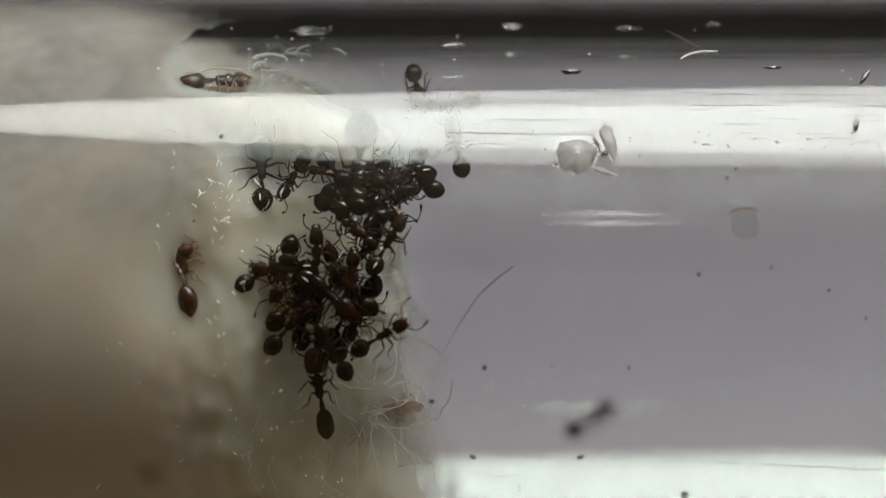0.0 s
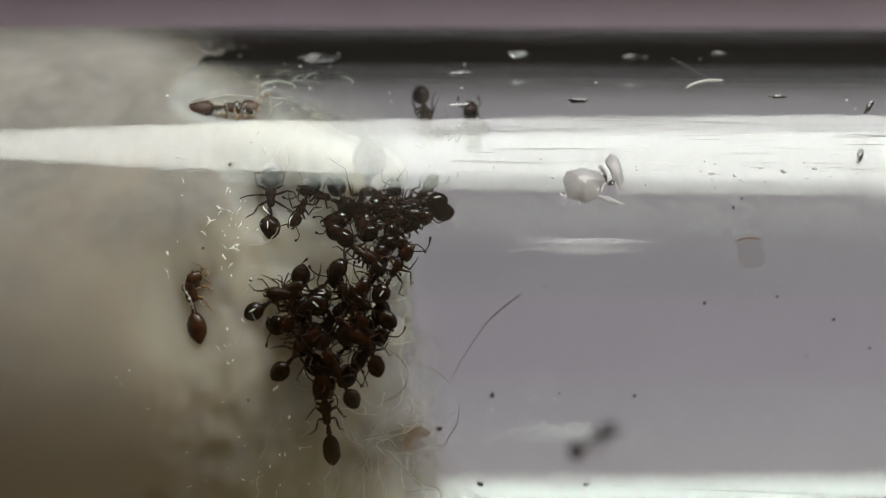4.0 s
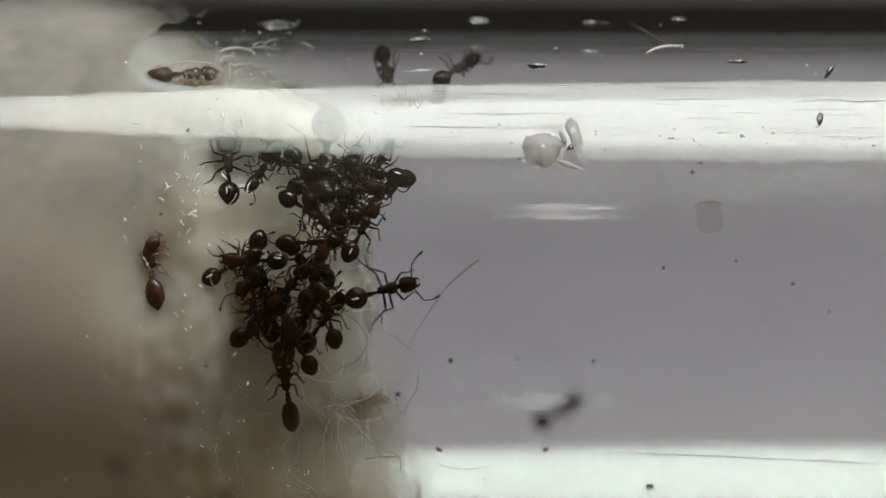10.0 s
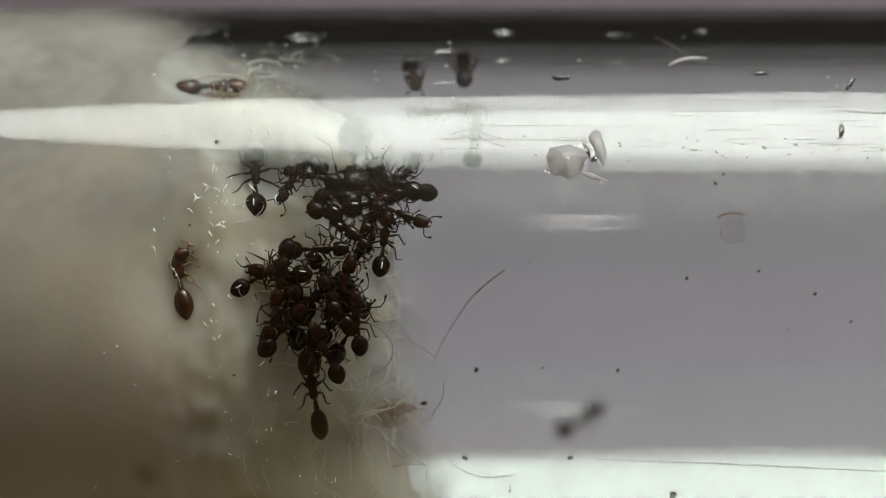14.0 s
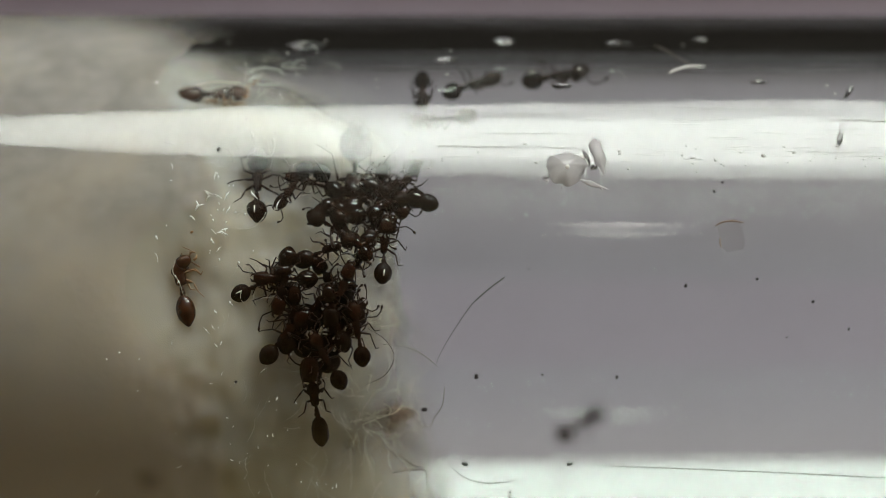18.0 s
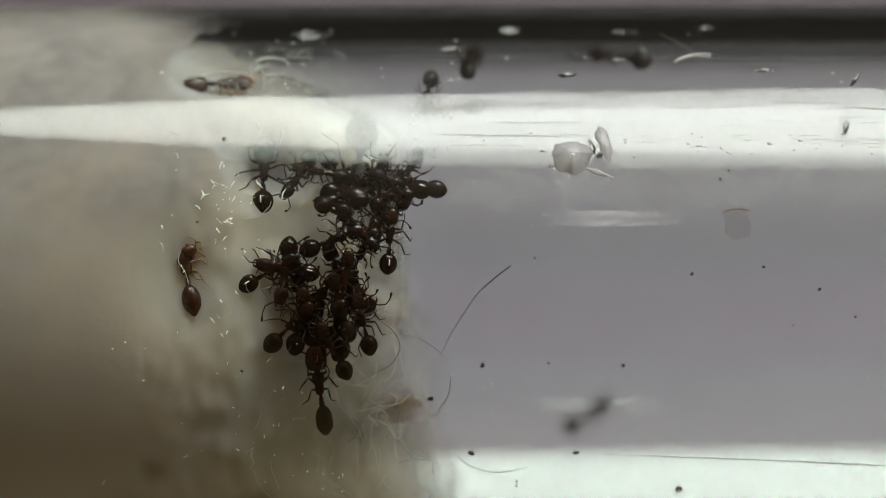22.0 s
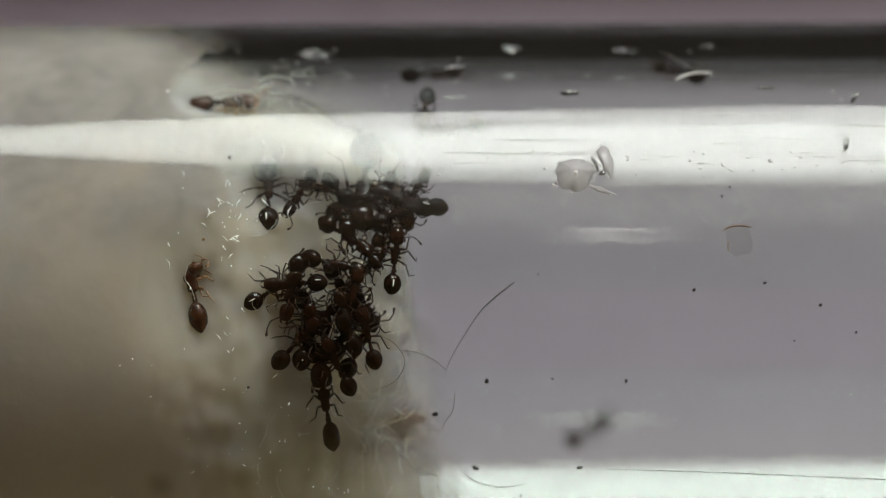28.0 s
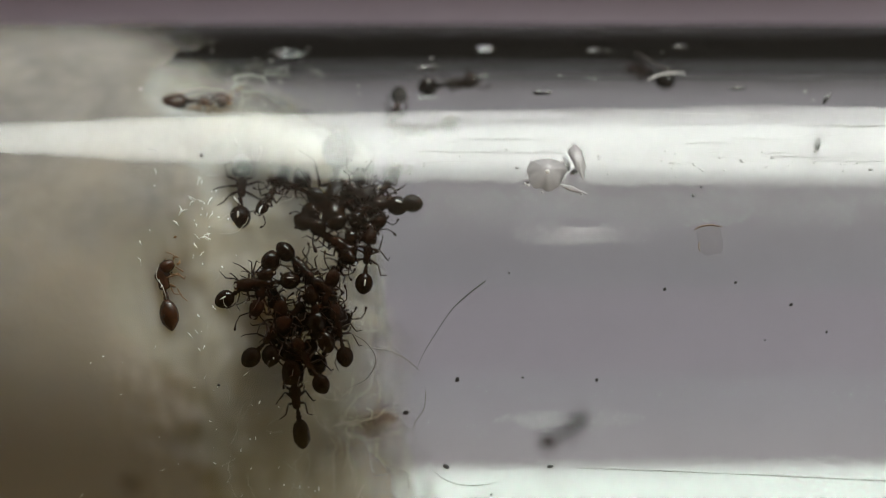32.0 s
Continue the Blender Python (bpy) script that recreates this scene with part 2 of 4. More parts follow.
AMBER = material("dead_ant_amber", (0.034, 0.009, 0.0018), rough=0.25, spread=0.8, scale=2200, fine=12000, Subsurface_Weight=0.15, Subsurface_Scale=1.0, Subsurface_Radius=(0.0002, 0.00008, 0.00003))
AMBER_LEG = material("dead_ant_leg", (0.19, 0.095, 0.035), rough=0.4, spread=0.4, scale=2500)
DIRT = material("dark_grit", (0.015, 0.012, 0.012), rough=0.7, spread=0.4, scale=6000)
PALE_HAIR = material("pale_hair", (0.15, 0.13, 0.115), rough=0.4, spread=0.3, scale=3000)
GRIME = material("grime", (0.38, 0.38, 0.365), rough=0.8, spread=0.4, scale=3000)
GREY_HAIR = material("mid_grey_hair", (0.11, 0.1, 0.1), rough=0.4, spread=0.3, scale=3000)
HAIR = material("grey_hair", (0.10, 0.09, 0.085), rough=0.4, spread=0.3, scale=3000)
CRUMB = material("brown_crumb", (0.19, 0.098, 0.046), rough=0.8, spread=0.6, scale=1500, fine=7000, bump=0.05, Alpha=0.3)
FUZZ = material("brown_fuzz", (0.26, 0.19, 0.135), rough=0.8, spread=0.4, scale=1500, fine=7000, Alpha=0.3)
BROWN = material("brown_debris", (0.22, 0.16, 0.115), rough=0.8, spread=0.5, scale=1500, fine=7000, bump=0.05)
PALE = material("pale_highlight", (0.75, 0.72, 0.66), rough=0.2, spread=0.15, scale=4000)
LED = glowing("led_glow", (1.0, 0.97, 0.9), 9.0)


# ---- small builders ----
def part(name, bm, mat, parent=None, label=""):
    """Links a bmesh (in millimetres) as one smooth mesh object."""
    me = bpy.data.meshes.new(name)
    for v in bm.verts:
        v.co *= MM
    bmesh.ops.recalc_face_normals(bm, faces=bm.faces)
    for f in bm.faces:
        f.smooth = True
    bm.to_mesh(me)
    bm.free()
    me.materials.append(mat)
    ob = new(name, me)
    if parent:
        ob.parent = parent
    if label:
        tagged(ob, label)
    return ob


def lathe(bm, rings, seg=12, centre=(0, 0, 0), axis="x"):
    """A closed body of elliptic rings (along, half width, half height, rise)."""
    loops = []
    for along, w, h, rise in rings:
        loop = []
        for k in range(seg):
            a = 2 * math.pi * k / seg
            loop.append(bm.verts.new((centre[0] + along, centre[1] + w * math.cos(a), centre[2] + rise + h * math.sin(a))))
        loops.append(loop)
    for a, b in zip(loops, loops[1:]):
        for k in range(seg):
            bm.faces.new((a[k], a[(k + 1) % seg], b[(k + 1) % seg], b[k]))
    bm.faces.new(loops[0])
    bm.faces.new(loops[-1])
    return bm


def tube(bm, points, radii, seg=6):
    """A tapered tube along points."""
    pts = [Vector(p) for p in points]
    loops = []
    for i, p in enumerate(pts):
        d = (pts[min(i + 1, len(pts) - 1)] - pts[max(i - 1, 0)]).normalized()
        side = d.cross(Vector((0.13, 0.27, 0.95))).normalized()
        other = d.cross(side)
        r = radii[i] if isinstance(radii, (list, tuple)) else radii
        loops.append([bm.verts.new(p + r * (math.cos(2 * math.pi * k / seg) * side + math.sin(2 * math.pi * k / seg) * other)) for k in range(seg)])
    for a, b in zip(loops, loops[1:]):
        for k in range(seg):
            bm.faces.new((a[k], a[(k + 1) % seg], b[(k + 1) % seg], b[k]))
    bm.faces.new(loops[0])
    bm.faces.new(loops[-1])
    return bm


def smooth_line(points, steps=6):
    """A Catmull-Rom curve through points."""
    p = [Vector(q) for q in points]
    p = [2 * p[0] - p[1]] + p + [2 * p[-1] - p[-2]]
    out = []
    for i in range(1, len(p) - 2):
        for s in range(steps):
            u = s / steps
            out.append(0.5 * (2 * p[i] + (p[i + 1] - p[i - 1]) * u + (2 * p[i - 1] - 5 * p[i] + 4 * p[i + 1] - p[i + 2]) * u * u
                              + (3 * p[i] - p[i - 1] - 3 * p[i + 1] + p[i + 2]) * u ** 3))
    return out + [p[-2]]


def ball(bm, centre, r, squash=(1, 1, 1), sub=2, rough=0.0, seed=0):
    made = bmesh.ops.create_icosphere(bm, subdivisions=sub, radius=1.0)
    for v in made["verts"]:
        k = 1 + rough * noise.noise(v.co * 1.7 + Vector((seed * 3.1, seed, 0)))
        v.co = Vector(centre) + Vector([r * k * c * s for c, s in zip(v.co, squash)])
    return bm


def wall_pose(x, a, heading, radius=INN, lift=0.0, inward=True):
    """A pose on the glass: x along the tube, a degrees round it from the top, heading in degrees from the tube's axis."""
    s, c = math.sin(radians(a)), math.cos(radians(a))
    up = Vector((0, -s, -c)) if inward else Vector((0, s, c))
    along = Vector((0, c, -s))
    f = math.cos(radians(heading)) * Vector((1, 0, 0)) + math.sin(radians(heading)) * along
    left = up.cross(f)
    r = radius - lift if inward else radius + lift
    m = Matrix((f, left, up)).transposed().to_4x4()
    m.translation = Vector((x, r * s, AXIS + r * c)) * MM
    return m


def on_glass(x, a, r=INN):
    return Vector((x, r * math.sin(radians(a)), AXIS + r * math.cos(radians(a))))


# ---- the setting ----
def setting():
    bm = bmesh.new()
    bmesh.ops.create_cube(bm, size=1.0)
    for v in bm.verts:
        v.co = Vector((v.co.x * 1400, v.co.y * 1000 + 100, v.co.z * 20 - 11.0))
    desk = part("desk", bm, DESK)
    tagged(desk, "dark desk top under the grey card", "desk", kind="structure")
    bm = bmesh.new()
    top, y, z = [(-160.0, -0.01), (-40.0, -0.01), (8.5, -0.01)], 8.5, -0.01
    for k in range(1, 30):   # its far edge curls up, away from the lamp: a shape added to darken it gradually
        y, z = y + 0.0575, z + 0.0575 * math.tan(radians(23.0 * (k - 0.5) / 29))
        top.append((y, z))
    section = top + [(y + 0.03, z - 0.3), (y + 0.02, z - 0.7)] + [(py, pz - 0.96) for py, pz in reversed(top)]
    ends = [[bm.verts.new((x, py, pz)) for py, pz in section] for x in (-150, 150)]
    for k in range(len(section)):
        bm.faces.new((ends[0][k], ends[0][(k + 1) % len(section)], ends[1][(k + 1) % len(section)], ends[1][k]))
    bm.faces.new(ends[0])
    bm.faces.new(ends[1])
    card = part("backing_card", bm, CARD)
    for f in card.data.polygons:
        f.use_smooth = abs(f.normal.x) < 0.5 and f.normal.z > 0.3
    tagged(card, "matt grey-lilac card lying under the test tube", "card", kind="structure")


def test_tube():
    bm = bmesh.new()
    left, right = -62.0, 75.0
    prof = [(right, OUT), (right - 0.3, OUT), (0.0, OUT), (left + 0.3, OUT), (left, OUT)]
    prof += [(left - OUT * math.sin(k * math.pi / 20), OUT * math.cos(k * math.pi / 20)) for k in range(1, 10)]
    inner = [(left - INN * math.sin(k * math.pi / 20), INN * math.cos(k * math.pi / 20)) for k in range(9, 0, -1)]
    inner += [(left, INN), (left + 0.3, INN), (0.0, INN), (right - 0.3, INN), (right, INN)]
    seg = 256

    def ring(x, r):
        return [bm.verts.new((x, r * math.sin(2 * math.pi * k / seg), AXIS + r * math.cos(2 * math.pi * k / seg))) for k in range(seg)]
    outer_loops = [ring(x, r) for x, r in prof]
    inner_loops = [ring(x, r) for x, r in inner]

    def join(loops):
        for a, b in zip(loops, loops[1:]):
            for k in range(seg):
                bm.faces.new((a[k], a[(k + 1) % seg], b[(k + 1) % seg], b[k]))
    join(outer_loops)
    n_outer = len(bm.faces)
    join(inner_loops)
    bm.faces.ensure_lookup_table()
    for f in bm.faces[n_outer:]:
        f.material_index = 1
    join([inner_loops[-1], outer_loops[0]])
    bm.faces.new(outer_loops[-1])
    bm.faces.new(inner_loops[0])
    ob = part("test_tube", bm, GLASS)
    ob.data.materials.append(MOIST)
    ob.visible_shadow = False
    tagged(ob, "clear glass test tube lying on the card, plugged with wet cotton", "test tube")
    return ob


def pocket(x, a):
    """How deep ants lie pressed into the cotton."""
    return 0.8 * math.exp(-((x + 4.0) / 0.75) ** 2 - ((a - 33.0) / 6.0) ** 2) + 0.46 * math.exp(-((x + 5.8) / 1.15) ** 2 - ((a - 10.5) / 11.0) ** 2) + 0.6 * math.exp(-((x + 5.25) / 1.1) ** 2 - ((a - 52.5) / 6.5) ** 2)


def smooth_step(lo, hi, v):
    u = min(1.0, max(0.0, (v - lo) / (hi - lo)))
    return u * u * (3 - 2 * u)


def front_x(y):
    """Where the plug ends along the tube."""
    return -1.2 + 0.6 * math.exp(-((y + 2.8) / 1.9) ** 2) + 1.7 * math.exp(-((y + 6.0) / 2.2) ** 2) + 0.25 * noise.noise(Vector((y * 0.8, 2.0, 3.0)))


def cotton_radius(x, a):
    """Radius of the plug: pressed on the glass at first, then standing off it, lumpy, up to its rounded end."""
    y = INN * math.sin(radians(a))
    c, s = math.cos(radians(a)) * 2.2, math.sin(radians(a)) * 2.2
    start = (-5.9 + 0.9 * noise.noise(Vector((c * 1.3, s * 1.3, 4.0))) + 0.25 * noise.noise(Vector((c * 4, s * 4, 8.0)))
             + 2.2 * smooth_step(36, 42, a) * (1 - smooth_step(44, 51, a)) - 1.3 * smooth_step(53, 60, a) + 0.8 * smooth_step(60, 82, a))
    gap = 0.5 * smooth_step(start - 0.5, start + 4.0, x) + 1.5 * smooth_step(-5.0, -1.4, x) * (1 - 0.75 * smooth_step(-26, -42, a)) * (1 - 0.6 * smooth_step(26, 40, a))
    lumps = 0.12 * noise.noise(Vector((x * 0.7, c * 1.6, s * 1.6))) + 0.07 * noise.noise(Vector((x * 2.1, c * 4.4, s * 4.4)))
    r = INN + 0.13 - gap + lumps * smooth_step(start + 0.2, start + 1.4, x) - pocket(x, a)
    r += 0.07 * noise.noise(Vector((x * 3.2, c * 7.0, s * 7.0))) * smooth_step(start - 1.4, start + 0.5, x) * (1 - smooth_step(50, 57, a))
    if x <= start - 1.4:
        r = INN + 0.13 - pocket(x, a)
    end = front_x(y)
    round_off = 1.7
    if x > end - round_off:
        u = min(1.0, (x - end + round_off) / round_off)
        r -= (r * 0.32) * (1 - math.sqrt(max(0.0, 1 - u * u)))
    return r


def cotton_plug():
    base = tagged(new("cotton_plug"), "off-white wet cotton wool plug inside the glass tube", "cotton plug")
    bm = bmesh.new()
    seg = 300
    loops = []
    steps = [("x", -26.0 + i) for i in range(18)] + [("u", i / 76) for i in range(77)] + [("r", k) for k in (0.9, 0.75, 0.55, 0.35, 0.15)]
    for kind, v in steps:
        loop = []
        for k in range(seg):
            a = 360 * k / seg
            a = a if a <= 180 else a - 360
            s, c = math.sin(radians(a)), math.cos(radians(a))
            end = front_x(INN * s)
            x = v if kind == "x" else (-8.0 + (end + 8.0) * v if kind == "u" else end + 0.3 * (1 - v))
            r = cotton_radius(min(x, end), a) * (v if kind == "r" else 1.0)
            if kind == "r":
                x += 0.25 * noise.noise(Vector((r * s, r * c, 5.0)))
            loop.append(bm.verts.new((x, r * s, AXIS + r * c)))
        loops.append(loop)
    for a, c in zip(loops, loops[1:]):
        for k in range(seg):
            bm.faces.new((a[k], a[(k + 1) % seg], c[(k + 1) % seg], c[k]))
    bm.faces.new(loops[0])
    bm.faces.new(loops[-1])
    part("plug_body", bm, COTTON, base)

    rnd = random.Random(5)
    bm = bmesh.new()
    for i in range(436):
        a = rnd.uniform(-75, 75)
        end = front_x(INN * math.sin(radians(a)))
        x = rnd.uniform(-5.2, end)
        if i > 400:
            a, x = rnd.gauss(-20, 9), rnd.uniform(-3.2, end - 0.05)
            x = min(x, front_x(INN * math.sin(radians(a))) - 0.05)
        r = cotton_radius(x, a) - 0.02
        p = on_glass(x, a, r)
        d = Vector((rnd.uniform(-0.5, 0.9), rnd.uniform(-1, 1), rnd.uniform(-0.6, 0.6))).normalized()
        pts, step = [p], rnd.uniform(0.07, 0.2)
        for _ in range(7):
            d = (d + 0.5 * Vector((rnd.uniform(-1, 0.8), rnd.uniform(-1, 1), rnd.uniform(-0.8, 0.6)))).normalized()
            q = pts[-1] + d * step
            rr = math.hypot(q.y, q.z - AXIS)
            if rr > 7.1:
                q = Vector((q.x, q.y * 7.1 / rr, AXIS + (q.z - AXIS) * 7.1 / rr))
            pts.append(q)
        tube(bm, smooth_line(pts, 2), rnd.uniform(0.003, 0.006), 4)
    tagged(part("loose_fibres", bm, FIBRE, base, "fine white cotton fibres"), kind="stuff")
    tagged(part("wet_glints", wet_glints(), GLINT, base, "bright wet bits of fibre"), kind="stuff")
    bm = bmesh.new()   # a wet looped tangle on the glass beside the dead ant
    rnd = random.Random(23)
    for px, pa, w, h, t0, turn, r in ((-4.1, 55.2, 0.42, 1.9, 2.9, -3.0, 0.05), (-4.25, 53.4, 0.2, 1.2, 1.0, 2.6, 0.035), (-4.0, 53.0, 0.3, 0.9, 3.3, 2.8, 0.03),
                                      (-3.5, 55.5, 0.45, 2.2, 0.4, 1.9, 0.028), (-3.0, 57.5, 0.5, 3.0, 3.4, -1.5, 0.024), (-2.6, 56.0, 0.3, 3.0, 0.2, 1.4, 0.018), (-3.35, 58.2, 0.35, 1.2, 2.0, 2.6, 0.022)):
        line = [on_glass(px + w * math.cos(t0 + turn * j / 11) + rnd.gauss(0, 0.015), pa + h * math.sin(t0 + turn * j / 11) + rnd.gauss(0, 0.08), INN + 0.02) for j in range(12)]
        tube(bm, smooth_line(line, 2), [r * (0.5 + 0.5 * math.sin(math.pi * j / 22)) * rnd.uniform(0.8, 1.2) for j in range(23)], 8)
    part("wet_strands", bm, WET_STRAND, base, "translucent wet looped strands")
    return base


# ---- ants ----
LEGS = [  # base, knee, ankle, toe on the left side; mirrored for the right
    ((0.27, 0.06, 0.20), (0.38, 0.29, 0.30), (0.58, 0.33, 0.08), (0.70, 0.27, 0.01)),
    ((0.14, 0.07, 0.19), (0.24, 0.34, 0.32), (0.06, 0.53, 0.08), (-0.03, 0.66, 0.01)),
    ((0.02, 0.06, 0.19), (-0.08, 0.31, 0.33), (-0.36, 0.43, 0.08), (-0.50, 0.58, 0.01)),
]


def ant(seed, queen=False, dead=False, spread=1.0, stripe=False, slim=False, skull=1.0, nod=72, feel=0):
    """An ant 1.55 mm long, its feet on z = 0, its head towards +x, in parts. spread: how far its legs reach."""
    rnd = random.Random(seed)
    body, red, limb = (AMBER, AMBER, AMBER_LEG) if dead else (ANT, ANT_RED, ANT_LEG)
    base = new("queen_ant" if queen else ("dead_ant" if dead else "ant"))
    fat = 1.25 if queen else (1.0 if dead else rnd.uniform(0.98, 1.1))
    bend = rnd.uniform(-0.05, 0.05)
    rows = [(-0.81, 0.02, 0.02, -0.02), (-0.795, 0.06 * fat, 0.055, -0.015), (-0.75, 0.12 * fat, 0.105, -0.005),
         (-0.67, 0.18 * fat, 0.155, 0), (-0.57, 0.208 * fat, 0.18, 0), (-0.47, 0.2 * fat, 0.175, 0), (-0.38, 0.155 * fat, 0.14, 0),
         (-0.325, 0.09 * fat, 0.085, -0.01), (-0.30, 0.04, 0.04, -0.015)]
    if slim:
        rows = [((u + 0.3) * 1.12 - 0.3, w * (0.9 if u < -0.6 else 0.8), h * 0.9, e) for u, w, h, e in rows]
    if queen:
        rows = [(u, w * (0.62 if u < -0.76 else 0.8 if u < -0.7 else 0.95 if u < -0.6 else 1.1), h, e) for u, w, h, e in rows]
    if dead or queen:
        rows = [((u + 0.3) * (1.3 if dead else 1.35) - 0.3, w * (0.8 if dead and u < -0.7 else 0.95), h, e) for u, w, h, e in rows]
    gaster = part("gaster", lathe(bmesh.new(), rows, 18, (0, bend, 0.24)), body, base, "glossy dark oval abdomen" if not dead else "amber abdomen")
    # the lamp's reflection on the abdomen, modelled as a pale stripe
    if stripe:
        lean = rnd.uniform(-0.035, 0.035)
        bm = lathe(bmesh.new(), [(-0.65, 0.004, 0.004, 0.016), (-0.62, 0.010, 0.01, 0.004), (-0.56, 0.014, 0.012, 0), (-0.51, 0.011, 0.01, 0.003), (-0.48, 0.003, 0.004, 0.014)],
                   8, (0, bend + lean, 0.24 - 0.178))
        part("gaster_highlight", bm, PALE, gaster, "pale shiny stripe under the abdomen")
    bm = lathe(bmesh.new(), [(-0.32, 0.03, 0.03, 0), (-0.27, 0.06, 0.07, 0.01), (-0.235, 0.057, 0.065, 0.01), (-0.21, 0.034, 0.034, 0),
         (-0.19, 0.05, 0.065, 0.01), (-0.165, 0.046, 0.06, 0.012), (-0.13, 0.028, 0.028, 0), (-0.07, 0.03, 0.03, 0)], 10, (0, bend * 0.6, 0.22))
    part("petiole", bm, red, base)
    broad = 1.7 if queen else 1.35 if dead else 1.0
    part("thorax", lathe(bmesh.new(), [(u, w * broad, h, e) for u, w, h, e in [(-0.10, 0.03, 0.03, -0.02), (-0.07, 0.075, 0.08, -0.01), (0.0, 0.09, 0.095, 0.0), (0.07, 0.086, 0.09, 0.0),
         (0.13, 0.092, 0.095, 0.01), (0.2, 0.122, 0.115, 0.015), (0.27, 0.116, 0.105, 0.01), (0.32, 0.08, 0.08, 0), (0.36, 0.045, 0.05, 0), (0.39, 0.04, 0.04, 0)]],
         12, (0, 0, 0.23)), red, base)
    head = part("head", lathe(bmesh.new(), [((u - 0.37) * skull + 0.37, w * skull, h, e) for u, w, h, e in [(0.37, 0.06, 0.06, 0), (0.385, 0.12, 0.1, 0), (0.42, 0.155, 0.125, 0), (0.50, 0.168, 0.135, 0),
         (0.59, 0.16, 0.125, -0.005), (0.67, 0.132, 0.1, -0.015), (0.72, 0.1, 0.07, -0.025), (0.745, 0.06, 0.035, -0.03)]], 14, (0, 0, 0.22)), red if seed % 2 else body, base)
    fold = pose(0.33 * MM, 0, 0, 0, 0, nod) @ pose(-0.38 * MM, 0, 0) if dead else pose(0, 0, 0)   # a dead one's head is bent aside
    head.matrix_basis = fold
    for side in (1, -1):
        bm = tube(bmesh.new(), [(0.71, side * 0.085, 0.19), (0.78, side * 0.075, 0.185), (0.82, side * 0.02, 0.18)], [0.03, 0.026, 0.008], 6)
        part("mandible", bm, limb, head)
        bm = ball(bmesh.new(), (0.54, side * 0.152, 0.24), 0.028, (1, 0.6, 1), 1)
        part("eye", bm, DIRT, head)
        swing = rnd.uniform(-14, 14) + side * feel
        elbow = Vector((rnd.uniform(0.12, 0.22), side * rnd.uniform(0.22, 0.3), 0.06)) * (0.35 + 0.65 * spread)
        tip = elbow + Vector((rnd.uniform(0.24, 0.4), side * rnd.uniform(-0.08, 0.14), -0.13)) * (0.3 + 0.7 * spread)
        mid = (elbow + tip) / 2 + Vector((0.0, side * 0.03, 0.02))
        bm = tube(bmesh.new(), [(0, 0, 0), elbow * 0.5 + Vector((0, side * 0.01, 0.01)), elbow, mid, mid.lerp(tip, 0.4), mid.lerp(tip, 0.8), tip],
                  [0.014, 0.017, 0.015, 0.014, 0.02, 0.034, 0.016], 7)
        ob = part("antenna", bm, limb, base)
        ob.matrix_basis = fold @ pose(0.66 * MM, side * 0.085 * MM, 0.25 * MM, 0, 0, swing)
        for b, k, e, toe in LEGS:
            j = lambda s: rnd.uniform(-s, s)
            o = Vector((b[0], side * b[1], b[2]))
            flat = Vector((spread, spread, 1))
            knee = (Vector((k[0] + j(0.07), side * (k[1] + j(0.05)), k[2] + j(0.04))) - o) * flat
            ankle = (Vector((e[0] + j(0.1), side * (e[1] + j(0.08)), e[2])) - o) * flat
            end = (Vector((toe[0] + j(0.12), side * (toe[1] + j(0.08)), toe[2])) - o) * flat
            if dead:   # and its legs are drawn up on one side
                if side < 0:
                    knee, ankle, end = [Vector((v.x * 0.8 + 0.06, -v.y, v.z)) for v in (knee, ankle, end)]
                knee, ankle, end = knee * 0.8, ankle * 0.75 + Vector((0, 0, 0.1)), end * 0.75 + Vector((0, 0, 0.12))
            bm = tube(bmesh.new(), [(0, 0, 0), knee * 0.2, knee * 0.6, knee * 0.95, knee * 1.02 + Vector((0, 0, -0.01)), knee.lerp(ankle, 0.5), ankle, ankle.lerp(end, 0.6), end],
                      [0.027, 0.025, 0.029, 0.02, 0.016, 0.019, 0.013, 0.01, 0.008], 7)
            ob = part("leg", bm, limb, base)
            ob.matrix_basis = pose(o.x * MM, o.y * MM, o.z * MM)
    return base


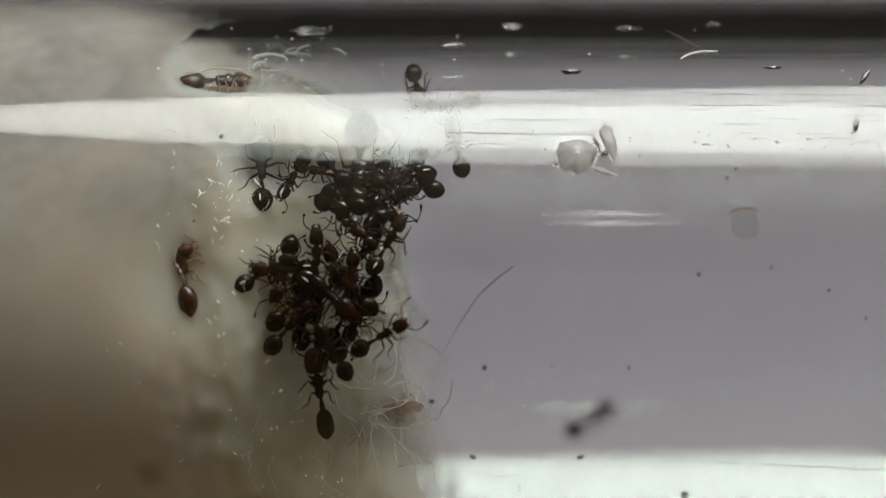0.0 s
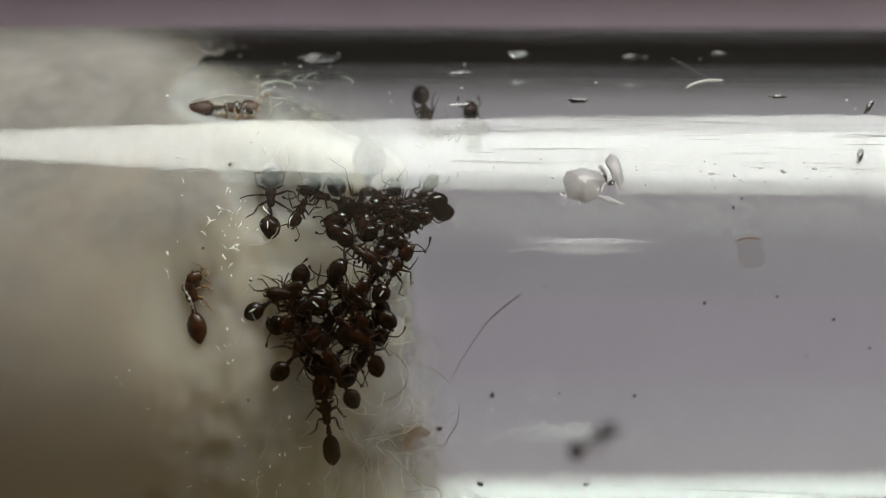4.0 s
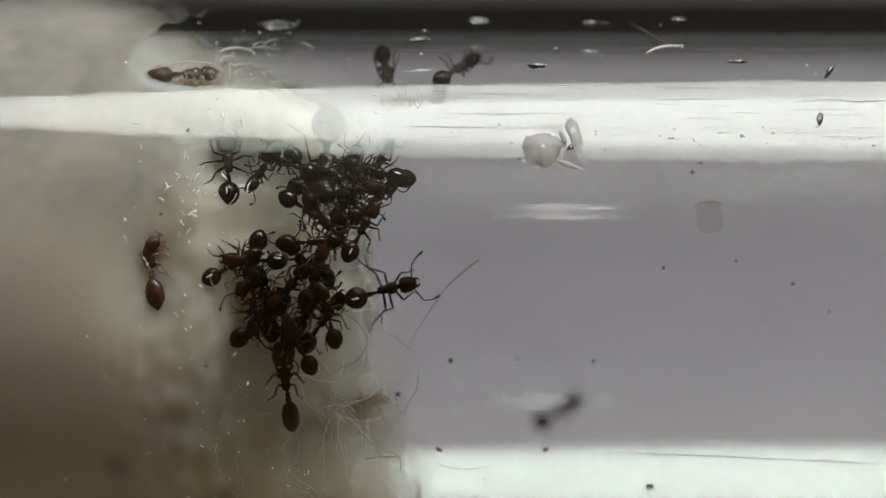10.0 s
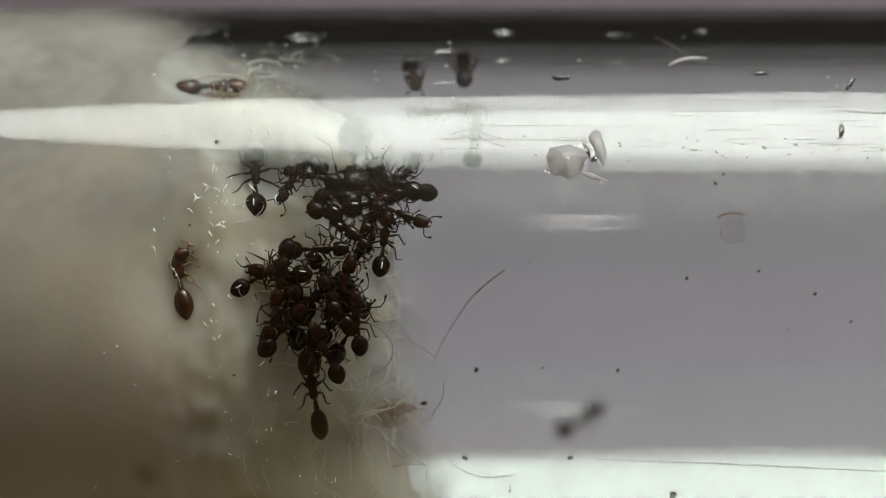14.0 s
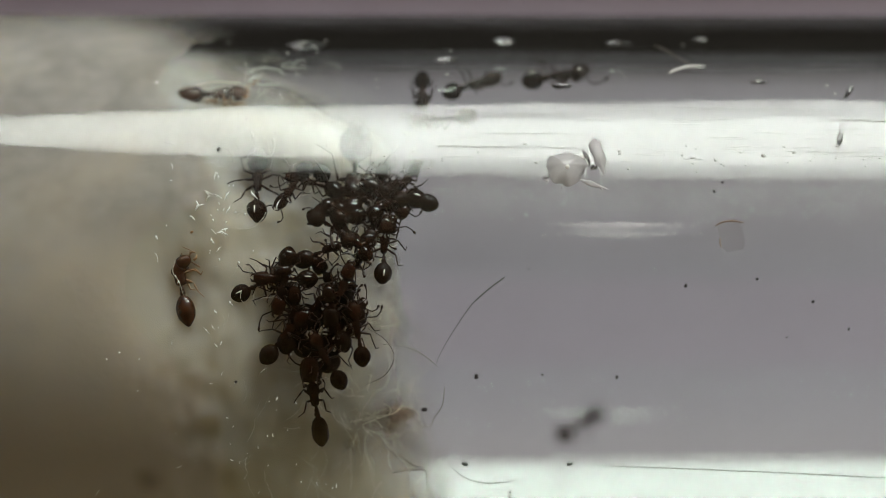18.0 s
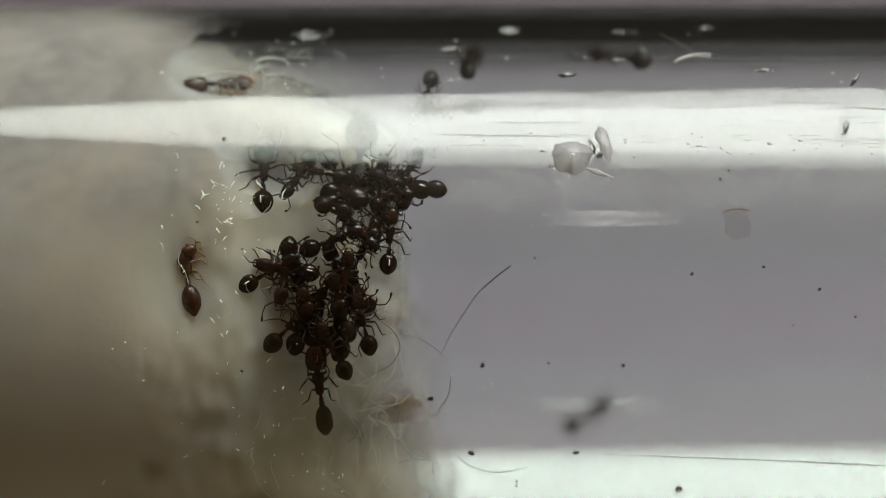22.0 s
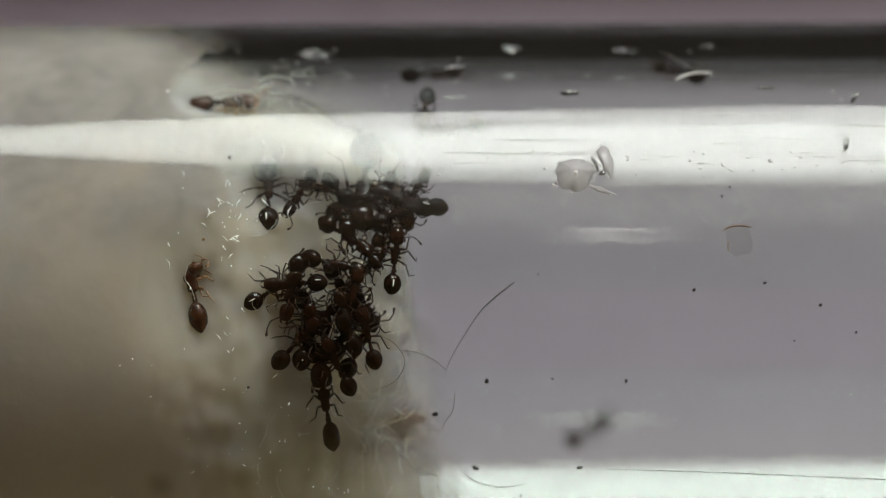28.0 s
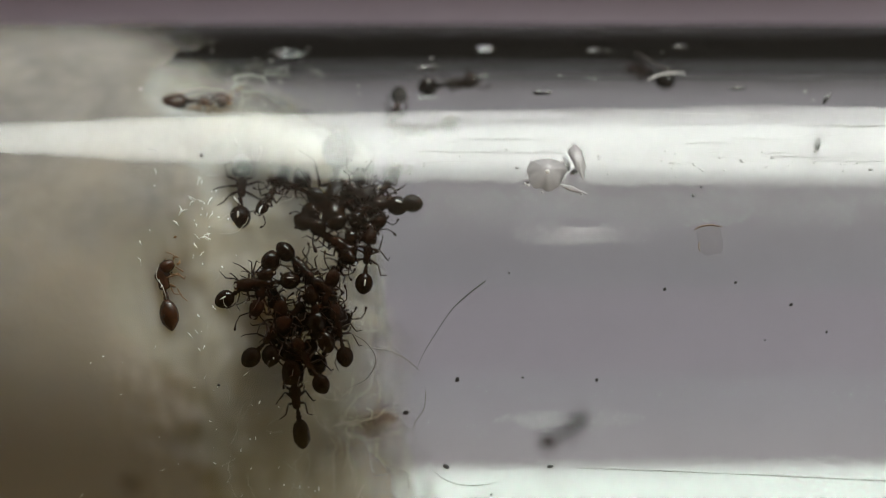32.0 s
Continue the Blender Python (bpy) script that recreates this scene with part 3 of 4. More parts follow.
# name: (size, [(seconds, x, degrees round the tube, heading), ...])
HEAP_LOW = {
    "c1": (0.98, [(0, -3.98, 11.0, 27)]),
    "c2": (1.00, [(0, -3.53, 11.0, -106)]),
    "c3": (0.95, [(0, -3.53, 11.7, 176)]),
    "c4": (1.00, [(0, -2.85, 12.9, 91), (6, -2.92, 13.4, 269), (10, -2.23, 15.4, 362), (14, -2.72, 16.0, 360), (19, -2.50, 17.3, 384), (32, -2.66, 14.6, 315)]),
    "c5": (0.98, [(0, -2.16, 8.9, 76)]),
    "c7": (0.92, [(0, -1.42, -0.6, 27), (1, -1.40, -0.6, 24), (1.5, -1.75, -1.1, 62), (2.2, -1.63, -1.4, 96), (3, -1.86, 2.8, 109), (6, -1.82, 2.6, 102), (10, -1.83, 1.8, 103), (14, -1.78, 2.4, 94), (19, -1.79, 1.5, 100), (24, -1.81, 1.7, 104), (32, -1.79, 2.2, 101)]),
    "c8": (0.92, [(0, -2.49, -3.3, 118)]),
    "c9": (1.20, [(0, -2.79, -10.9, 98)]),
    "c10": (0.98, [(0, -3.46, 1.2, 44)]),
    "c11": (0.98, [(0, -2.05, 7.8, 135), (6, -1.85, 10.1, 146), (10, -2.35, 2.8, 56), (14, -2.25, 5.6, 120), (19, -2.3, 4.3, 105), (32, -2.28, 5.0, 108)]),
    "c12": (0.98, [(0, -3.35, 5.0, 45), (14, -3.54, 4.1, -121), (17, -3.32, 6.1, -277), (19, -3.30, 2.4, -277), (24, -3.21, 2.1, -277), (32, -3.24, 2.7, -279)]),
}
HEAP_DEEP = {
    "h0": (1.06, [(0, -3.23, 4.1, 102)]),
    "h1": (1.06, [(0, -2.28, 2.8, 50)]),
    "h2": (1.06, [(0, -2.79, 0.0, -90)]),
    "h3": (1.06, [(0, -1.84, 4.1, -118), (7, -1.82, 4.3, -116), (10, -2.2, 4.2, -122), (19, -2.3, 4.0, -110), (32, -2.28, 4.2, -112)]),
    "h4": (1.06, [(0, -2.85, 6.1, 43)]),
    "h5": (1.06, [(0, -2.35, 10.9, 124)]),
    "h6": (1.06, [(0, -2.03, 0.3, 54)]),
    "h7": (1.06, [(0, -3.24, 8.4, 120)]),
    "h8": (1.06, [(0, -1.85, 15.1, 57)]),
}
HEAP_TOP = {
    "band": (1.12, [(0, -4.13, 29.9, 94)]),
    "band2": (0.90, [(0, -3.34, 29.5, -121)]),
    "u1": (0.92, [(0, -2.29, 21.4, -32)]),
    "u2": (0.95, [(0, -1.37, 28.4, 82)]),
    "u3": (0.98, [(0, -1.28, 16.1, 58), (3, -1.31, 15.8, 58), (6, -1.23, 16.2, 53), (8, -1.03, 16.2, 59), (9, -1.10, 17.2, 61), (10, -1.10, 17.4, 60), (14, -1.19, 17.2, 81), (19, -1.20, 17.2, 85), (24, -1.21, 16.7, 84), (32, -1.18, 16.1, 81)]),
    "u4": (1.00, [(0, -0.94, 28.7, -171), (3, -0.88, 28.5, -170), (6, -0.82, 28.9, -162), (10, -0.82, 29.0, -199), (14, -0.97, 29.5, -213), (19, -0.99, 28.2, -196), (24, -1.00, 28.2, -202), (32, -0.99, 28.2, -200)]),
    "u5": (0.95, [(0, -0.78, 30.5, 61)]),
    "u6": (0.95, [(0, -1.99, 19.6, -49)]),
    "u7": (0.95, [(0, -2.39, 29.2, -52)]),
    "u8": (0.98, [(0, -1.48, 25.4, -52)]),
    "u9": (0.95, [(0, -1.05, 24.4, 40), (6, -0.95, 24.2, 35), (10, -0.85, 23.2, 40), (14, -0.82, 23.0, -21), (19, -1.22, 21.7, 47), (32, -1.25, 20.8, 45)]),
    "u10": (0.95, [(0, -2.19, 27.6, -154)]),
    "u11": (0.95, [(0, -1.55, 27.6, 26)]),
    "u12": (0.95, [(0, -1.35, 24.0, -116)]),
    "u13": (0.90, [(0, -2.81, 30.5, 163)]),
    "u14": (1.00, [(0, -0.68, 28.6, 168)]),
    "u15": (1.00, [(0, -2.06, 28.7, 29)]),
    "u16": (1.00, [(0, -1.37, 25.1, 14)]),
}
ROAMING = {
    "walker": (1.08, [(0, -2.56, 6.8, -39), (6, -2.51, 7.3, -39), (7.6, -2.67, 6.2, 0), (8, -1.88, 4.2, 11), (8.5, -1.69, 5.2, 14), (9, -1.12, 5.1, 23), (9.5, -0.86, 5.8, 13), (10, -0.63, 6.5, 12), (10.5, -0.45, 9.0, 23), (11, -0.04, 11.6, 30), (11.5, 0.27, 12.3, 26), (12, 0.55, 14.9, 49), (12.5, 0.82, 19.2, 60), (13, 0.94, 27.1, 77), (13.5, 0.87, 34.7, 80), (14, 0.90, 39.3, 82), (14.5, 1.19, 45.7, 76), (16.5, 2.86, 52.1, 20), (17, 2.89, 57.3, 10), (18, 2.89, 60.0, 15), (19, 2.81, 63.5, 60), (20, 2.72, 63.5, 90), (21, 3.20, 66.6, 160), (22, 4.32, 64.7, 150), (23, 4.35, 61.7, 160), (24.5, 4.83, 69.9, 170), (26.5, 5.34, 69.6, 150), (28, 5.77, 67.7, 130), (30, 6.18, 68.0, 140), (32, 5.72, 65.7, 120)]),
    "mover": (1.00, [(0, 0.30, 35.3, 100), (3, 0.45, 40.9, 95), (4.5, 0.57, 50.5, 90), (6, 0.92, 55.4, 85), (9, 1.00, 52.8, 60), (11, 1.16, 56.1, 40), (12, 1.07, 53.7, 80), (13, 0.70, 54.6, 110), (14, 0.67, 59.6, 90), (17, 0.69, 58.1, 40), (19, 1.02, 54.5, 20), (21, 1.02, 59.3, 60), (23, 0.21, 63.0, 90), (28, -0.31, 65.8, 10), (31, 0.27, 58.4, 15), (32, 0.76, 59.2, 15)]),
    "m3": (0.95, [(0, -0.63, 50.5, -84), (17, -0.44, 56.9, -85), (19, -0.24, 49.3, -98), (23, -0.37, 49.6, -99), (32, -0.51, 50.0, -97)]),
    "m4": (1.00, [(0, 0.07, 45.9, 190), (32, 0.21, 44.7, 190)]),
}
ANTS, MADE = {}, {}
KIND = {"band": 11, "c1": 7, "c2": 8, "c3": 6, "u3": 6, "c10": 8, "c8": 8, "c9": 10, "m3": 1, "m4": 0, "mover": 2, "c7": 8, "u4": 9, "walker": 12}   # which build of ant each of these is


def place_ant(key, size, row, lift=0.02, label="", group="ants on the glass by the cotton", variant=0):
    m = wall_pose(row[1], row[2], row[3], INN, lift)
    if variant in MADE:
        ob = copy_thing(MADE[variant], m)
    else:
        ob = MADE[variant] = ant(variant + 11, spread=1.12 if variant == 12 else 0.5 if variant in (9, 10) else (0.88 if variant >= 6 else 0.42 + 0.06 * variant), stripe=variant in (6, 7, 9, 11, 12), slim=variant == 10, feel=20 if variant == 12 else 0, skull=1.32 if variant == 11 else 1.25 if variant == 10 else 1.0)
        ob.matrix_basis = m
    ob.scale = (size, size, size)
    tagged(ob, label or "small dark brown ant crowded among the others", "ant", group)
    ANTS[key] = (ob, lift)
    return ob


def colony():
    rnd = random.Random(3)
    k = 0
    for table, lifts, label in ((HEAP_LOW, (0.02, 0.12), "small dark brown ant at the edge of the heap"), (HEAP_DEEP, (0.15, 0.55), "small dark brown ant inside the heap"),
                                (HEAP_TOP, (0.02, 0.2), "small red-brown ant clinging to the glass"), (ROAMING, (0.02, 0.02), "small dark ant walking on the glass")):
        for key, (size, rows) in table.items():
            place_ant(key, size, rows[0], rnd.uniform(*lifts), label, variant=KIND.get(key, 6 + k % 3 if table is ROAMING else k % 6))
            k += 1
    queen = ant(70, queen=True)
    queen.matrix_basis = wall_pose(-1.89, 32.0, -94, INN, 0.05)
    queen.scale = (1.5, 1.5, 1.5)
    tagged(queen, "large dark queen ant surrounded by workers", "ant", "ants on the glass by the cotton")
    ANTS["queen"] = (queen, 0.05)
    dead = ant(80, dead=True, skull=0.82)
    dead.matrix_basis = wall_pose(-5.84, 11.2, 103, INN, 0.0)
    dead.scale = (1.08, 1.12, 1.08)
    tagged(dead, "dead amber ant pressed between cotton and glass", "ant")
    other = ant(80, dead=True, nod=14)
    other.matrix_basis = wall_pose(-5.25, 52.5, 8, INN, 0.03)
    other.scale = (1.02, 1.5, 1.2)
    tagged(other, "dead amber ant stuck in the wet cotton", "ant")
    far = copy_thing(MADE[1], wall_pose(4.2, 180 + 24.5, -35, INN, 0.0))
    m = Matrix.Translation(Vector((4.12, -3.0, AXIS - 6.2)) * MM) @ pose(0, 0, 0, -24, 0, 35)
    far.matrix_basis = m
    far.scale = (0.98, 1.35, 1.25)
    tagged(far, "dark ant standing on the far wall of the tube", "ant")


# ---- small things on the glass ----
def specks():
    rnd = random.Random(9)
    for x, a, r in ((0.91, -5.1, 0.047), (5.63, 9.4, 0.033), (8.5, 6.9, 0.034), (0.66, -19.6, 0.05), (3.04, -19.6, 0.046), (4.08, -5.2, 0.034), (2.4, -4.8, 0.02),
                    (7.25, 10.5, 0.027), (6.35, 25.2, 0.03), (6.55, 26.9, 0.024), (-0.26, -10.5, 0.048), (-5.0, 33.0, 0.04), (-4.1, 24.8, 0.02),
                    (1.7, -24.7, 0.022), (1.7, -25.6, 0.022), (5.4, -26.0, 0.03), (9.3, 2.5, 0.02), (7.9, 1.2, 0.016), (2.1, 12.0, 0.014), (-4.5, -6.0, 0.02)):
        r = 0.012 + r * 1.05
        bm = ball(bmesh.new(), (0, 0, 0), r, (1.2, 0.9, 0.6), 1, 0.5, x)
        ob = part("dirt_speck", bm, DIRT)
        ob.matrix_basis = wall_pose(x, a, rnd.uniform(0, 180), OUT, r * 0.3, inward=False)
        tagged(ob, "tiny dark grit speck on the outside of the glass", "speck", "specks on the glass")


def hair(name, points, r, mat, label, radius=OUT, seg=5, fade=0.0):
    """A thin hair lying on the glass through (x, degrees) points."""
    pts = [on_glass(x, a, radius) for x, a in points]
    line = smooth_line(pts, 8)
    n = len(line)
    radii = [r * (0.35 + 0.65 * min(1, 4 * min(i + 1, n - i) / n)) * (1 - fade * i / n) for i in range(n)]
    ob = part(name, tube(bmesh.new(), line, radii, seg), mat)
    return tagged(ob, label, "fibre")


def small_lamp():
    """A small light on a thin stand, beside the tube."""
    base = tagged(new("small_lamp"), "small bright white lamp on a thin stand beside the tube", "lamp")
    bm = bmesh.new()
    lathe(bm, [(-7, 0.3, 3, 0), (-5, 3, 3, 0), (-1.5, 5, 3, 0), (2, 5, 3, 0), (5, 3, 3, 0), (7, 0.3, 3, 0)], 16)
    bulb = part("bulb", bm, LED, base, "glowing white bulb")
    bulb.matrix_basis = look((0, 0, 0.244), (-0.023, -0.187, 0.008))
    part("pole", tube(bmesh.new(), smooth_line([(0, 200, 0), (0, 200, 150), (0, 190, 250), (0, 130, 290), (0, 50, 270), (0, 5, 247)], 5), 1.6, 10), DESK, base)
    part("foot", ball(bmesh.new(), (0, 200, 0), 18, (1, 1, 0.12), 2), DESK, base)
    return base


def blob(name, outline, height, mat, m, label, category, parent=None, seed=0):
    """A low drop on a curved wall: outline of (along, across) points round its middle, in millimetres."""
    bm = bmesh.new()
    n = len(outline)
    wide = sum(math.hypot(u, v) for u, v in outline) / n
    rings = []
    for r in (1.0, 0.985, 0.95, 0.9, 0.82, 0.72, 0.6, 0.46, 0.3, 0.14):
        h = (1 - r * r) + 0.015
        ring = []
        for u, v in outline:
            k = r * (r + (1 - r) * wide / math.hypot(u, v))   # rounder towards the top
            ring.append(bm.verts.new((k * u, k * v, height * (h + 0.04 * noise.noise(Vector((k * u * 3, k * v * 3, seed)))) - (k * v) ** 2 / (2 * OUT))))
        rings.append(ring)
    top = bm.verts.new((0, 0, height))
    for a, b in zip(rings, rings[1:]):
        for k in range(n):
            bm.faces.new((a[k], a[(k + 1) % n], b[(k + 1) % n], b[k]))
    for k in range(n):
        bm.faces.new((rings[-1][k], rings[-1][(k + 1) % n], top))
    bm.faces.new(rings[0])
    ob = part(name, bm, mat, parent)
    ob.matrix_basis = m
    if not parent:
        tagged(ob, label, category)
    return ob


def ragged(n, a, b, rough, seed):
    return [((a * (1 + rough * noise.noise(Vector((math.cos(t) * 1.6, math.sin(t) * 1.6, seed))))) * math.cos(t),
             (b * (1 + rough * noise.noise(Vector((math.cos(t) * 1.6, math.sin(t) * 1.6, seed + 5))))) * math.sin(t)) for t in [2 * math.pi * k / n for k in range(n)]]


def drops():
    """Water drops and smears on the outside of the glass, with white flecks for their glints."""
    group = "water drops on the glass"
    ob = blob("water_drop", [(u * (1 + 0.045 * math.sin(0.44 * k + 1) + 0.03 * math.sin(0.96 * k)), v * (1 + 0.045 * math.sin(0.44 * k + 1) + 0.03 * math.sin(0.96 * k))) for k, (u, v) in enumerate(ragged(72, 0.44, 0.47, 0.25, 2.0))], 0.16, WATER, wall_pose(2.98, 29.6, 0, OUT, 0, inward=False), "large ragged water drop on the glass", "water drop")
    # the drop's bright highlight, put on as a small white dome
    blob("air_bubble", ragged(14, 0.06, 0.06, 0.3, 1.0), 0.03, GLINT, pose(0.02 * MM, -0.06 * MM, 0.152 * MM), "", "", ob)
    tagged(ob, group=group)
    ob = blob("water_drop", ragged(36, 0.14, 0.46, 0.6, 7.0), 0.08, WATER, wall_pose(3.72, 32.4, 12, OUT, 0, inward=False), "narrow water smear running down the glass", "water drop")
    tagged(ob, group=group)
    ob = blob("water_drop", ragged(30, 0.3, 0.06, 0.6, 9.0), 0.05, WATER, wall_pose(3.55, 26.6, -22, OUT, 0, inward=False), "thin water tail beside the large drop", "water drop")
    tagged(ob, group=group)
    for x, a, w, h, turn in ((1.61, 62.0, 0.26, 0.18, -10), (4.35, 60.9, 0.30, 0.13, 5), (6.41, 62.5, 0.2, 0.1, 0), (2.95, 47.4, 0.24, 0.09, 0), (-3.1, 60.0, 0.5, 0.22, 6), (7.6, 48.5, 0.25, 0.07, 0), (0.3, 55.0, 0.3, 0.09, 4), (9.32, 35.3, 0.06, 0.2, -12), (9.7, 46.0, 0.06, 0.2, -30), (5.4, -26.4, 0.09, 0.09, 0)):
        ob = blob("water_drop", ragged(32, w, h, 0.75, x), 0.06, CLEAR_WATER, wall_pose(x, a, turn, OUT, 0, inward=False), "small clear water drop on the glass", "water drop")
        tagged(ob, group=group)
    for x, a, w, h, turn in ((2.55, 28.0, 0.1, 0.05, 30), (3.3, 28.2, 0.16, 0.04, 50), (3.45, 31.5, 0.06, 0.2, 20), (3.0, 27.6, 0.05, 0.14, 0), (3.62, 29.8, 0.07, 0.1, -30)):
        ob = blob("water_drop", ragged(26, w, h, 0.7, x), 0.06, CLEAR_WATER, wall_pose(x, a, turn, OUT, 0, inward=False), "ragged water smear beside the large drop", "water drop")
        tagged(ob, group=group)
    # white flecks in place of the glints along the drop's edge
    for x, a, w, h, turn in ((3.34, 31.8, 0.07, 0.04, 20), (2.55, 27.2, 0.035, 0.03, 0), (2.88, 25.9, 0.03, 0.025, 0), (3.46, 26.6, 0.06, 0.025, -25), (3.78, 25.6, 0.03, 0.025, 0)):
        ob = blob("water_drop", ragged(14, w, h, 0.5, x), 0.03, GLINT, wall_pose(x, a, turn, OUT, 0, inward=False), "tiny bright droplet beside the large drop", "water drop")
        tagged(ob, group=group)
    # scattered tiny droplets, their sparkle put in as white colour
    rnd = random.Random(31)
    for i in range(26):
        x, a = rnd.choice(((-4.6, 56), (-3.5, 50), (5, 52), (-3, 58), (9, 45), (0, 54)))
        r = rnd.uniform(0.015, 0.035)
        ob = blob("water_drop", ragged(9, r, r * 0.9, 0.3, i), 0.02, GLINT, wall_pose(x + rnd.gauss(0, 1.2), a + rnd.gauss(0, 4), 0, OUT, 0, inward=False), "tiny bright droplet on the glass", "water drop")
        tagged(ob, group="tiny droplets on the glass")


def scratches(tube_ob):
    """Fine scratches and grime along the glass, and grey lines for dark streaks in the lamp's reflection."""
    rnd = random.Random(12)
    bm = bmesh.new()
    for i in range(90):
        x, a = rnd.uniform(-0.5, 11), rnd.choice((31.5, 32.5, 34, 36, 39, 41, 42.5)) + rnd.gauss(0, 0.5)
        n = rnd.uniform(0.1, 1.3) * rnd.choice((1, 1, 2.5))
        tube(bm, [on_glass(x + n * u, a + rnd.uniform(-0.1, 0.1), OUT) for u in (0, 0.3, 0.7, 1)], [0.001, rnd.uniform(0.004, 0.011), 0.006, 0.001], 4)
    # longer grey smears, drawn for the uneven brightness of the reflected band
    for i in range(16):
        x, a, n = rnd.uniform(1, 11), rnd.uniform(36.5, 42.5), rnd.uniform(0.8, 2.6)
        r = rnd.uniform(0.006, 0.013)
        tube(bm, [on_glass(x + n * u, a + rnd.uniform(-0.15, 0.15), OUT - 0.004) for u in (0, 0.2, 0.4, 0.6, 0.8, 1)], [0.001, r * rnd.uniform(0.4, 1), r, r * rnd.uniform(0.4, 1), r * 0.6, 0.001], 5)
    for i in range(150):
        x, a = rnd.uniform(-2, 11), rnd.gauss(32.2, 1.6)
        r = 0.008 + 0.026 * rnd.random() ** 2
        ball(bm, on_glass(x, a, OUT), r, (rnd.uniform(1, 2.5), 1, 0.7), 1, 0.5, i)
    tagged(part("grime", bm, GRIME, tube_ob, "fine grey scratches and grime"), kind="stuff")
    bm = bmesh.new()
    ring = []
    for k in range(96):
        t = 2 * math.pi * k / 96
        ring.append((75.2, 7.66 * math.sin(t), AXIS + 7.66 * math.cos(t)))
    tube(bm, ring + ring[:2], 0.56, 8)
    rim = part("rim", bm, GLASS, tube_ob, "rounded glass rim")
    rim.visible_shadow = False


def condensation(tube_ob):
    """A milky breath of condensed water on the inner glass over the end of the plug."""
    m = material("condensation", (0.70, 0.76, 0.73), rough=0.9, spread=0.12, scale=700, fine=5000, spec=0.2)
    n, l = m.node_tree.nodes, m.node_tree.links
    tc, sep, ns = n.new("ShaderNodeTexCoord"), n.new("ShaderNodeSeparateXYZ"), n.new("ShaderNodeTexNoise")
    ns.inputs["Scale"].default_value, ns.inputs["Detail"].default_value = 450.0, 5.0
    l.new(tc.outputs["Object"], ns.inputs["Vector"])
    l.new(tc.outputs["Object"], sep.inputs[0])
    total = None
    for axis, lo, hi, amount, most in (("X", -6.9, -6.2, 0.0012, 0.035), ("X", 2.6, -1.4, 0.0022, 1.0), ("Y", 3.75, 4.5, 0.0005, 1.0), ("Y", 6.7, 5.5, 0.0012, 1.0)):
        wob, edge = n.new("ShaderNodeMath"), n.new("ShaderNodeMapRange")
        wob.operation = "MULTIPLY_ADD"
        wob.inputs[1].default_value = amount
        l.new(ns.outputs["Fac"], wob.inputs[0])
        l.new(sep.outputs[axis], wob.inputs[2])
        edge.interpolation_type = "SMOOTHSTEP"
        edge.inputs["From Min"].default_value, edge.inputs["From Max"].default_value = lo * MM, hi * MM
        edge.inputs["To Max"].default_value = most
        l.new(wob.outputs[0], edge.inputs["Value"])
        both = n.new("ShaderNodeMath")
        both.operation = "MULTIPLY"
        both.inputs[1].default_value = 1.0
        l.new(edge.outputs[0], both.inputs[0])
        if total:
            l.new(total.outputs[0], both.inputs[1])
        total = both
    l.new(total.outputs[0], n["Principled BSDF"].inputs["Alpha"])
    bm = bmesh.new()
    grid = [[bm.verts.new(on_glass(-7.4 + 0.2 * i, 22 + 1.25 * k, INN + 0.2)) for k in range(37)] for i in range(54)]
    for a, b in zip(grid, grid[1:]):
        for k in range(36):
            bm.faces.new((a[k], a[k + 1], b[k + 1], b[k]))
    tagged(part("condensation", bm, m, tube_ob, "milky film of condensed water on the inner glass"), kind="stuff")


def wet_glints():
    """White bits that paint the wet shine where the cotton meets the glass."""
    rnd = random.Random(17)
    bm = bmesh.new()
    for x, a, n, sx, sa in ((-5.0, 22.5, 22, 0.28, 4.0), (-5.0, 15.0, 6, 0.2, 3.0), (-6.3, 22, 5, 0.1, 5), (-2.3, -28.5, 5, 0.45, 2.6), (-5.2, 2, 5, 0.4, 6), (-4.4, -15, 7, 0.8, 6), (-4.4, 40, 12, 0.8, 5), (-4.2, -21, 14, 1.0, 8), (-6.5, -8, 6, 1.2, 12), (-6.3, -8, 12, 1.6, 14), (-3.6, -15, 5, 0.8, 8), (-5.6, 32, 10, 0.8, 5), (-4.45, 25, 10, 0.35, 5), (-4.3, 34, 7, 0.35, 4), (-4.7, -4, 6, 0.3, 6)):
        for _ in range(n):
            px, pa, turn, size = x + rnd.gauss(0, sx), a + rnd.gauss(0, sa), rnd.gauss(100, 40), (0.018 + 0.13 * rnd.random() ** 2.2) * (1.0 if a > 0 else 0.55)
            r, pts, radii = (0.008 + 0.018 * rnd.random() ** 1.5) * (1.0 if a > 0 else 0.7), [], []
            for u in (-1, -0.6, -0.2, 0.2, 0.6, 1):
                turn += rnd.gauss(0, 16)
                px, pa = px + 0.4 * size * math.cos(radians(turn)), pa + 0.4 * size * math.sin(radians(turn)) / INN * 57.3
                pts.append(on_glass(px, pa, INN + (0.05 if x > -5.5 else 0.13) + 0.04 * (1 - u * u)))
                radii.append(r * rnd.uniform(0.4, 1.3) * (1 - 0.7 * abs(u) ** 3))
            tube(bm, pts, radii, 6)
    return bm


